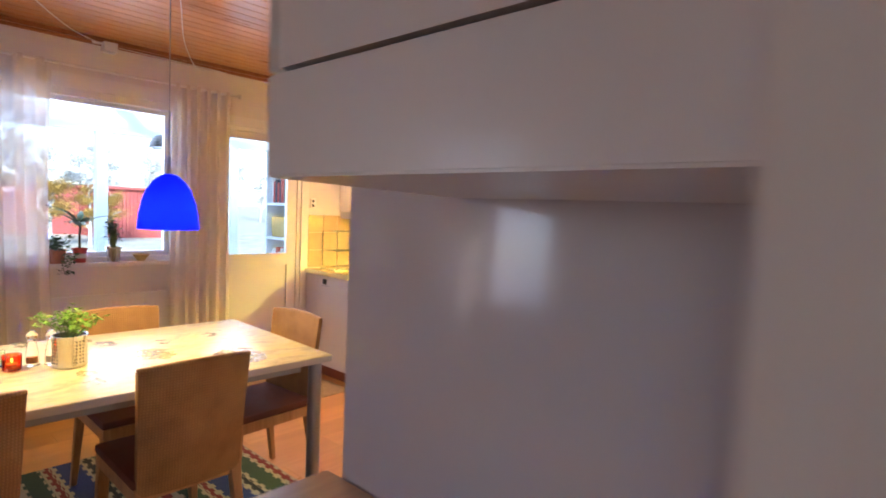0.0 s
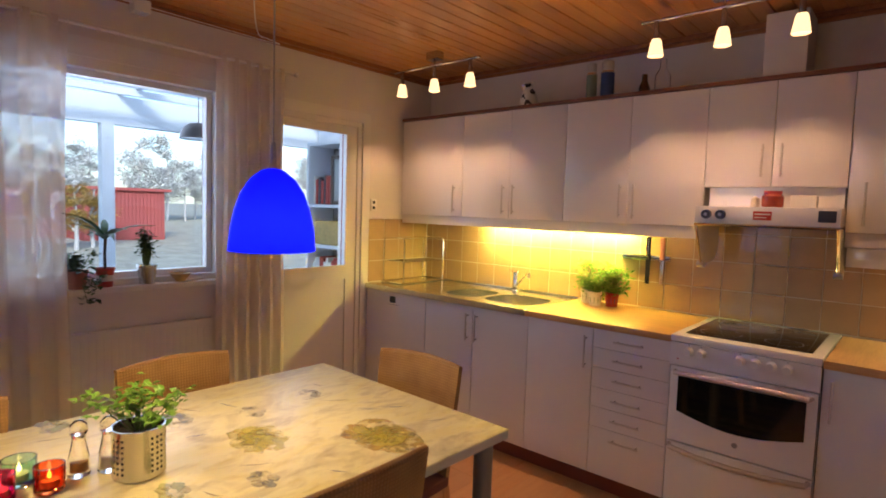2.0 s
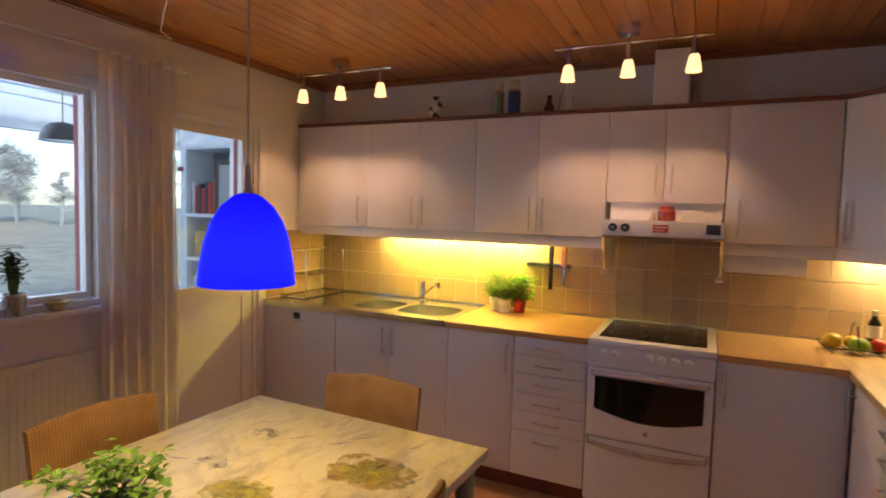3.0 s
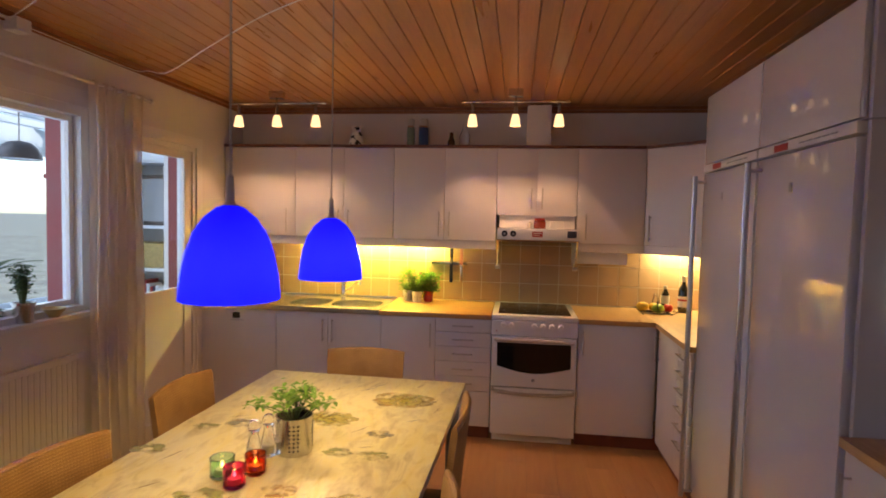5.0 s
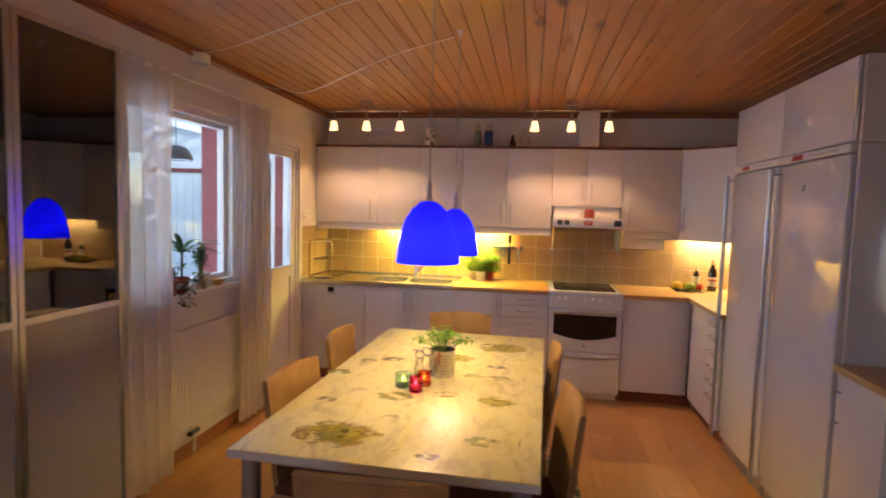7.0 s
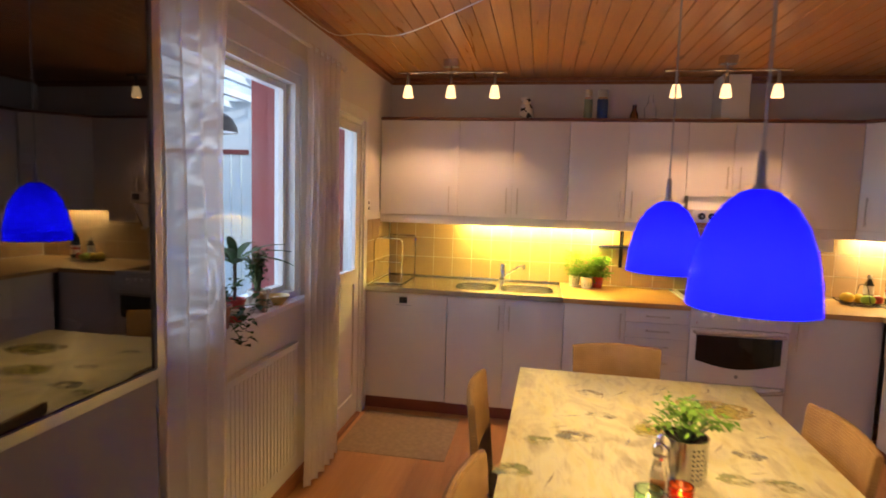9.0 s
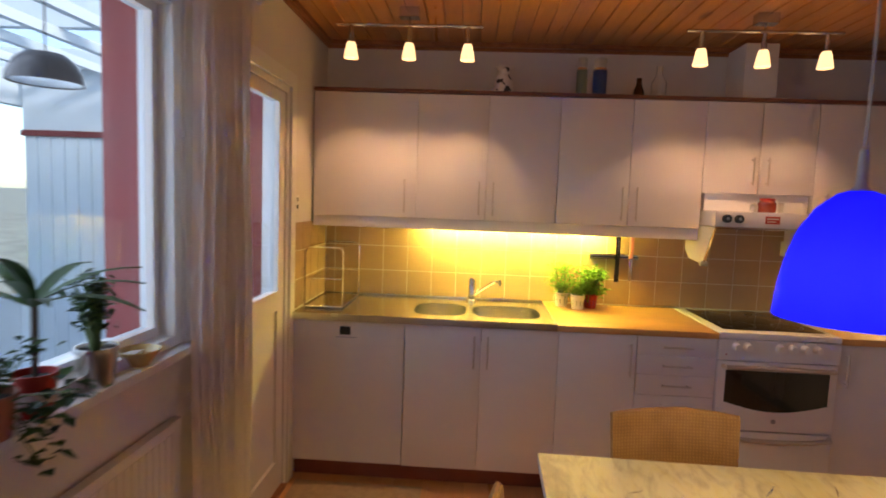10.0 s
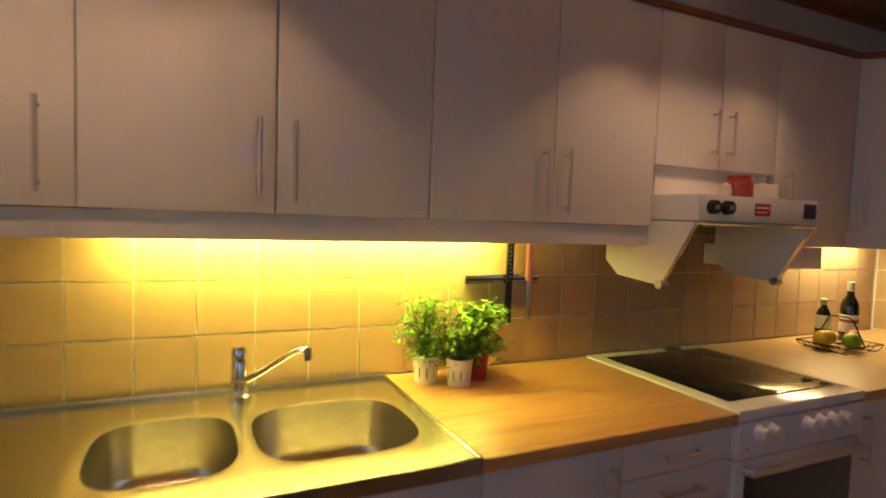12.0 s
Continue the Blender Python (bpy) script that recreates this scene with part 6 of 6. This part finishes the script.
def radiator():
    t = thing("radiator", (XW, 1.55, 0), "white panel radiator under the window", "radiator")
    L = 0.98
    bm = bmesh.new()
    box(bm, 0.018, 0, 0.20, 0.040, L, 0.80, bevel=0.004)
    panel = part("panel", bm, "radiator", t)
    n = 28
    rib = mesh_of("rib", bmb(0.0402, 0, 0.225, 0.0425, (L - 0.04) / n * 0.6, 0.775), "radiator", 0)
    for k in range(n):
        o = new("rib", rib)
        o.parent, o.location = panel, (0, 0.02 + (L - 0.04) * k / n, 0)
    part("top_grille", boxes((0.015, 0.0, 0.8005, 0.045, L, 0.808)), "radiator", t)
    for y in (0.15, L - 0.15):
        part("bracket", bmb(0.001, y - 0.015, 0.3, 0.0175, y + 0.015, 0.7), "radiator", t)
    part("valve", rod(bmesh.new(), (0.03, L * 0.52 - 0.03, 0.15), (0.03, L * 0.52 + 0.06, 0.15), 0.016, seg=12), "black", t, "dark radiator valve")
    part("pipe", tube(bmesh.new(), [(0.03, L * 0.52 + 0.02, 0.15), (0.03, L * 0.52 + 0.02, 0.02)], 0.008), "radiator", t)
    part("pipe", tube(bmesh.new(), [(0.03, L * 0.52 - 0.01, 0.155), (0.03, L * 0.52 - 0.01, 0.199)], 0.007), "radiator", t)


radiator()
ZS = WIN[2] - 0.003


def window_plants():
    def pot_small(mat, r, h):
        def make(t):
            part("pot", lathe(bmesh.new(), [(0.0, 0.0), (r * 0.78, 0.0), (r, h), (r + 0.003, h), (r + 0.003, h - 0.012), (r - 0.004, h - 0.004), (r * 0.72, 0.01), (0.0, 0.008)], 24), mat, t)
            part("soil", lathe(bmesh.new(), [(0.0, h - 0.012), (r - 0.005, h - 0.014)], 16), "soil", t)
            return h - 0.014
        return make
    # long strap leaves
    t = thing("potted_dracaena", (-4.0, 1.992, ZS), "long-leaved plant in a red and white pot", "plant")
    z0 = pot_small("red_label", 0.042, 0.095)(t)
    part("pot_band", lathe(bmesh.new(), [(0.0375, 0.03), (0.0405, 0.06)], 20), "paper", t)
    part("trunk", tube(bmesh.new(), [(0, 0, z0 - 0.01), (0.004, -0.002, 0.17), (0.0, 0.004, 0.245)], 0.007, 8), "bark", t)
    rr = random.Random(8)
    for k in range(11):
        a, ln = k * 2.4 + rr.uniform(-0.3, 0.3), rr.uniform(0.18, 0.29)
        up = rr.uniform(0.35, 1.25)
        bm = bmesh.new()
        pts = []
        for i in range(7):
            s = i / 6
            pts.append((Vector((math.cos(a) * ln * s * math.cos(up * (1 - 0.6 * s)), math.sin(a) * ln * s * math.cos(up * (1 - 0.6 * s)), 0.235 + ln * (math.sin(up) * s - 0.40 * s * s))), 0.018 * math.sin(math.pi * (0.12 + 0.86 * s))))
        side = Vector((-math.sin(a), math.cos(a), 0))
        left = [bm.verts.new(p - side * w + Vector((0, 0, 0.003))) for p, w in pts]
        mid = [bm.verts.new(p) for p, w in pts]
        right = [bm.verts.new(p + side * w + Vector((0, 0, 0.003))) for p, w in pts]
        for q, r in ((left, mid), (mid, right)):
            for i in range(6):
                bm.faces.new((q[i], q[i + 1], r[i + 1], r[i]))
        part("leaf", bm, "leaf_dark", t, smooth=60)
    rr = random.Random(9)
    stems = [((rr.gauss(0, 0.022), rr.gauss(0, 0.022), rr.uniform(0.17, 0.30)), 0.014) for k in range(12)]
    stems += [((a * 0.9, b * 0.9, z * 0.85), s) for (a, b, z), s in stems]
    plant("potted_succulent", (-4.0, 2.19, ZS), pot_small("steel", 0.048, 0.10), "upright dark succulent in a metal pot", stems, 300, 0.026, "leaf_dark", 10, 0.6, 0.004)
    stems = [((rr.gauss(0, 0.05), rr.gauss(0, 0.05), rr.uniform(0.10, 0.17)), 0.02) for k in range(14)] + [((0.07, 0.05, 0.03), 0.018), ((0.085, 0.03, 0.0), 0.014), ((0.09, 0.02, -0.05), 0.014), ((0.07, 0.07, 0.05), 0.018)]
    plant("potted_ivy", (-3.995, 1.865, ZS), pot_small("terracotta", 0.05, 0.09), "trailing dark green plant at the end of the sill", stems, 260, 0.034, "leaf_dark", 14, 0.75, 0.002)
    solid("small_bowl", lathe(bmesh.new(), [(0.0, 0.0), (0.025, 0.0), (0.028, 0.008), (0.058, 0.045), (0.056, 0.047), (0.025, 0.014), (0.0, 0.012)], 26), plain("yellow_bowl_glaze", (0.55, 0.38, 0.14), 0.3, vary=0.2, scale=30), "small yellow-brown bowl on the window sill", "bowl", pose(-3.995, 2.36, ZS))


window_plants()

# wall box, loose lamp cables, sockets
t = thing("junction_box", (-3.965, 2.155, 2.40), "white junction box at the ceiling", "box")
part("box_body", bmb(-0.044, -0.04, 0.0, 0.03, 0.04, 0.062, bevel=0.006), "white_plastic", t)
part("cable_stub", rod(bmesh.new(), (0.0, -0.10, 0.045), (0.0, -0.041, 0.045), 0.008, seg=8), "white_plastic", t)


def swag(name, pts, label):
    out = []
    P = [Vector(p) for p in pts]
    for i in range(len(P) - 1):
        p0, p1, p2, p3 = P[max(i - 1, 0)], P[i], P[i + 1], P[min(i + 2, len(P) - 1)]
        for k in range(6):
            s = k / 6
            out.append(0.5 * ((2 * p1) + (p2 - p0) * s + (2 * p0 - 5 * p1 + 4 * p2 - p3) * s * s + (3 * p1 - p0 - 3 * p2 + p3) * s ** 3))
    out.append(P[-1])
    solid(name, tube(bmesh.new(), out, 0.0026, 6), "white_plastic", label, "cable")


swag("lamp_cable", [(-3.98, 2.16, 2.445), (-3.97, 2.9, 2.435), (-3.72, 2.72, 2.37), (-3.45, 2.50, 2.30), (-3.1, 2.28, 2.35), (-2.75, 2.12, 2.43), (-2.40, 1.95, 2.462)], "white lamp cable hanging in a slack loop")
swag("lamp_cable", [(-3.93, 2.08, 2.44), (-3.6, 1.85, 2.405), (-3.2, 1.6, 2.41), (-2.8, 1.38, 2.44), (-2.40, 1.21, 2.462)], "white lamp cable slung along the ceiling")
t = thing("wall_socket", (XW + 0.001, 3.765, 1.44), "white double wall socket beside the door", "socket")
part("plate", bmb(0, -0.028, 0, 0.010, 0.028, 0.085, bevel=0.003), "white_plastic", t)
for z in (0.022, 0.062):
    part("socket_hole", rod(bmesh.new(), (0.0095, 0, z), (0.0115, 0, z), 0.012, seg=14), "black", t)


# ---- outside ----
def outside():
    ground = structure("ground", bmb(-400, -300, -0.32, XW - 0.28, 320, -0.30), "grass", "autumn lawn, paled for haze and glare")
    structure("pavement", bmb(-7.2, -4.0, -0.299, XW - 0.26, 5.6, -0.05), "concrete", "pale patio slab")
    t = thing("patio_roof", (0, 0, 0), "white patio roof with rafters and translucent sheets", "roof")
    part("roof_sheet", boxes((-7.4, -4.0, 2.62, XW - 0.26, 5.6, 2.64)), "roof_sheet", t)
    for k in range(9):
        y = -3.6 + k * 1.1
        part("rafter", bmb(-7.35, y, 2.46, XW - 0.27, y + 0.06, 2.615), "patio_white", t)
    for x in (-4.7, -5.2, -5.6, -6.0, -6.45):
        part("purlin", bmb(x, -4.0, 2.40, x + 0.05, 5.6, 2.458), "patio_white", t)
    part("front_beam", bmb(-6.95, -4.0, 2.18, -6.85, 5.6, 2.458), "patio_white", t)
    for y in (-2.6, -0.6, 1.1, 2.86, 4.4):
        part("post", bmb(-6.95, y, -0.05, -6.84, y + 0.11, 2.179), "patio_white", t)
    for k in range(32):
        part("parapet_board", bmb(-6.915, -3.98 + k * 0.30, -0.05, -6.885, -3.98 + k * 0.30 + 0.29, 0.549), "patio_white", t)
    part("low_rail", bmb(-6.93, -4.0, 0.55, -6.87, 5.6, 0.60), "patio_white", t)
    s = thing("patio_screen", (0, 0, 0), "white ribbed screen wall with a red top rail", "screen")
    part("upper_wall", bmb(-6.8, 5.30, 1.98, XW - 0.26, 5.36, 2.62), "patio_white", s)
    part("top_rail", bmb(-6.8, 5.27, 1.93, XW - 0.26, 5.33, 1.978), "red_paint", s, "red painted rail")
    for k in range(22):
        x = -6.78 + k * 0.115
        part("slat", bmb(x, 5.29, -0.05, x + 0.10, 5.31, 1.929), "patio_white", s)
    b = thing("bookcase", (-4.98, 3.86, -0.05), "white bookcase with a basket and books on the patio", "bookcase")
    W, D, H = 0.66, 0.28, 2.05
    part("side", bmb(0, 0, 0, 0.03, D, H), "patio_white", b)
    part("side", bmb(W - 0.03, 0, 0, W, D, H), "patio_white", b)
    part("back", bmb(0.03, D - 0.015, 0, W - 0.03, D, H), "grey", b)
    for z in (0.05, 0.80, 1.16, 1.50, 2.02):
        part("shelf", bmb(0.031, 0, z, W - 0.031, D - 0.016, z + 0.025), "patio_white", b)
    rr = random.Random(21)
    for z, x0 in ((1.526, 0.05), (0.826, 0.05)):
        x = x0
        while x < W - 0.3 * (z > 1) - 0.08:
            w = rr.uniform(0.02, 0.04)
            solid("book", bmb(0, 0, 0, w, 0.16, rr.uniform(0.2, 0.26), bevel=0.002), rr.choice(["paper", "dark_label", "paper", "red_label"]), "book standing on the patio shelf", "book", pose(-4.98 + x, 3.90, z - 0.05), "books on the patio shelf")
            x += w + 0.004
    t = thing("picture_frame", (-4.66, 3.872, 1.477), "dark framed picture leaning on the bookcase", "picture")
    part("frame", boxes((0, 0, 0, 0.03, 0.02, 0.40), (0.24, 0, 0, 0.27, 0.02, 0.40), (0.031, 0, 0, 0.239, 0.02, 0.03), (0.031, 0, 0.37, 0.239, 0.02, 0.40)), "dark_wood", t)
    part("picture", bmb(0.031, 0.008, 0.031, 0.239, 0.012, 0.369), "grey", t)
    solid("storage_basket", bmb(-0.23, -0.11, 0, 0.23, 0.11, 0.20, bevel=0.02), "basket", "woven straw basket on the patio shelf", "basket", pose(-4.65, 3.98, 1.136))
    lampy = thing("patio_lamp", (-4.53, 2.71, 1.87), "dark dome lamp hanging on the patio", "lamp")
    part("dome", lathe(bmesh.new(), [(0.015, 0.105), (0.06, 0.096), (0.09, 0.07), (0.11, 0.03), (0.115, 0.0), (0.11, 0.0), (0.104, 0.03), (0.085, 0.064), (0.055, 0.09), (0.015, 0.098)], 36), "lamp_dark", lampy, smooth=60)
    part("diffuser", lathe(bmesh.new(), [(0.0, 0.006), (0.108, 0.004)], 28), "patio_white", lampy)
    part("cord", rod(bmesh.new(), (0, 0, 0.10), (0, 0, 0.588), 0.003, seg=8), "lamp_dark", lampy)
    # red-painted outer reveals
    rv = thing("window_reveal", (0, 0, 0), "red painted outer board of the window opening", "reveal")
    part("board", boxes((XW - 0.255, WIN[1] - 0.006, WIN[2], XW - 0.105, WIN[1] - 0.001, WIN[3] - 0.001)), "red_paint", rv)
    part("board", boxes((XW - 0.255, WIN[0] + 0.001, WIN[2], XW - 0.105, WIN[0] + 0.006, WIN[3] - 0.001)), "red_paint", rv)
    rv = thing("door_reveal", (0, 0, 0), "red painted outer board of the door opening", "reveal")
    part("board", boxes((XW - 0.21, DOOR[1] - 0.006, 0.02, XW - 0.122, DOOR[1] - 0.001, DOOR[3] - 0.001)), "red_paint", rv)
    part("board", boxes((XW - 0.255, DOOR[0] + 0.001, 0.02, XW - 0.122, DOOR[0] + 0.018, DOOR[3] - 0.001)), "red_paint", rv)
    # garden table and pots on the patio
    g = thing("garden_table", (-5.8, 2.2, -0.05), "white garden table on the patio", "table")
    part("tabletop", bmb(-0.4, -0.7, 0.70, 0.4, 0.7, 0.73, bevel=0.006), "patio_white", g)
    for sx in (-0.34, 0.34):
        for sy in (-0.62, 0.62):
            part("leg", bmb(sx - 0.025, sy - 0.025, 0, sx + 0.025, sy + 0.025, 0.699), "patio_white", g)
    # red shed
    h = thing("red_shed", (-27, 8.4, -0.3), "red painted wooden shed with a flat roof", "shed")
    part("wall", bmb(-3, 0, 0, 0, 3.2, 2.15), "red_paint", h)
    for k in range(21):
        part("board", bmb(0.001, 0.02 + k * 0.152, 0.05, 0.03, 0.02 + k * 0.152 + 0.125, 2.1), "red_paint", h)
    part("roof", bmb(-3.2, -0.2, 2.151, 0.25, 3.4, 2.27), "red_paint", h)
    h = thing("red_shed", (-30, 4.6, -0.3), "low red painted shed behind bushes", "shed")
    part("wall", bmb(-3, 0, 0, 0, 4.0, 2.2), "red_paint", h)
    part("roof", bmb(-3.2, -0.2, 2.201, 0.25, 4.2, 2.32), "lamp_dark", h)

    def tree(x, y, height, leaf, seed, label, bare=0.5):
        rr = random.Random(seed)
        t = thing("tree", (x, y, -0.3), label, "tree", "trees beyond the lawn")
        bm = bmesh.new()
        tube(bm, [(0, 0, 0), (rr.uniform(-0.2, 0.2), rr.uniform(-0.2, 0.2), height * 0.45), (rr.uniform(-0.3, 0.3), rr.uniform(-0.3, 0.3), height * 0.95)], [0.08, 0.05, 0.02], 7)
        tips = []
        for k in range(14):
            a, z0 = rr.uniform(0, math.tau), height * rr.uniform(0.25, 0.85)
            ln = height * rr.uniform(0.14, 0.28) * (1.1 - z0 / height * 0.6)
            e = Vector((math.cos(a) * ln, math.sin(a) * ln, z0 + ln * rr.uniform(0.3, 0.9)))
            tube(bm, [(0, 0, z0), (e.x * 0.5, e.y * 0.5, (z0 + e.z) / 2 + 0.1), e], [0.05, 0.03, 0.01], 5)
            tips.append((e, ln * 0.36))
            tips.append((e * 0.6 + Vector((0, 0, z0 * 0.4)), ln * 0.3))
        part("trunk", bm, "pale_bark", t)
        bm = bmesh.new()
        leaf_cards(bm, tips, int(2600 * bare), height * 0.036, rr, narrow=0.6)
        part("crown", bm, leaf, t, smooth=0)
    rr = random.Random(31)
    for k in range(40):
        tree(-48 - rr.uniform(0, 16), -12 + k * 1.35 + rr.uniform(-0.8, 0.8), rr.uniform(4.4, 7.6), "hazed_leaf", 140 + k, "half-bare tree at the end of the lawn, haze in its colour", 1.2)
    for k, (x, y, hh) in enumerate(((-22, 5.6, 2.5), (-22.5, 6.9, 2.3), (-21, 3.2, 2.4), (-23.5, 7.7, 2.2))):
        tree(x, y, hh, "ochre_leaf", 60 + k, "bush with yellow autumn leaves", 1.8)


outside()


# ---- pieces of the floor and the walls ----
def pieces():
    # planks
    cuts = {}
    rr = random.Random(2)
    col, x = 0, XW + 0.095
    while x < 2.3:
        y = -2.65 + 0.605 - (col % 3) * 0.40
        while y < YB + 0.5:
            lo, hi = max(y - 0.604, -2.79), min(y + 0.604, YB + 0.01)
            if hi - lo > 0.05:
                ln = round(hi - lo, 3)
                if ln not in cuts:
                    cuts[ln] = mesh_of("plank", bmb(-0.0947, -ln / 2, -0.0075, 0.0945, ln / 2, 0.0), "floor", 0)
                o = new("plank", cuts[ln])
                o.parent, o.location = floor, (x, (lo + hi) / 2, -0.0002 * rr.random())
            y += 1.209
        x += 0.190
        col += 1
    # tiles
    pitch, gap, th = 0.1555, 0.004, 0.0022
    full = mesh_of("tile", bmb(-pitch / 2 + gap / 2, -th, -pitch / 2 + gap / 2, pitch / 2 - gap / 2, 0, pitch / 2 - gap / 2, bevel=0.0015), "tile", 0)
    grout = part("grout", boxes((XW + 0.001, YB - 0.0045, 0.88, XR - 0.001, YB - 0.0005, 1.535)), "grout", wall_back, smooth=0)
    k0 = -3.007
    n = int((k0 - XW) / pitch)
    cols = [k0 + pitch / 2 + i * pitch for i in range(-n, 21)]
    for cx in cols:
        if cx - pitch / 2 < XW or cx + pitch / 2 > XR:
            continue
        for r in range(4):
            o = new("tile", full)
            o.parent, o.location = wall_back, (cx, YB - 0.0046, 0.992 + r * pitch)
    edge = cols[[c - pitch / 2 >= XW for c in cols].index(True)] - pitch / 2
    if edge - XW > 0.02:
        cut = mesh_of("cut_tile", bmb(XW + 0.012, -th, -pitch / 2 + gap / 2, edge - gap / 2, 0, pitch / 2 - gap / 2, bevel=0.0015), "tile", 0)
        for r in range(3):
            o = new("cut_tile", cut)
            o.parent, o.location = wall_back, (0, YB - 0.0046, 0.992 + r * pitch)
    part("grout", boxes((XW + 0.0005, YF + 0.03, 0.88, XW + 0.0045, YB - 0.013, 1.366)), "grout", wall_window, smooth=0)
    side = mesh_of("side_tile", bmb(0, -pitch / 2 + gap / 2, -pitch / 2 + gap / 2, th, pitch / 2 - gap / 2, pitch / 2 - gap / 2, bevel=0.0015), "tile", 0)
    for k in range(4):
        for r in range(3):
            o = new("tile", side)
            o.parent, o.location = wall_window, (XW + 0.0046, YB - 0.014 - pitch / 2 - k * pitch, 0.992 + r * pitch)
    part("grout", boxes((XR - 0.0045, 2.95, 0.88, XR - 0.0005, YB - 0.013, 1.40)), "grout", wall_right, smooth=0)
    for k in range(8):
        for r in range(3):
            o = new("tile", side)
            o.parent, o.location = wall_right, (XR - 0.0046 - th, YB - 0.014 - pitch / 2 - k * pitch, 0.992 + r * pitch)


pieces()
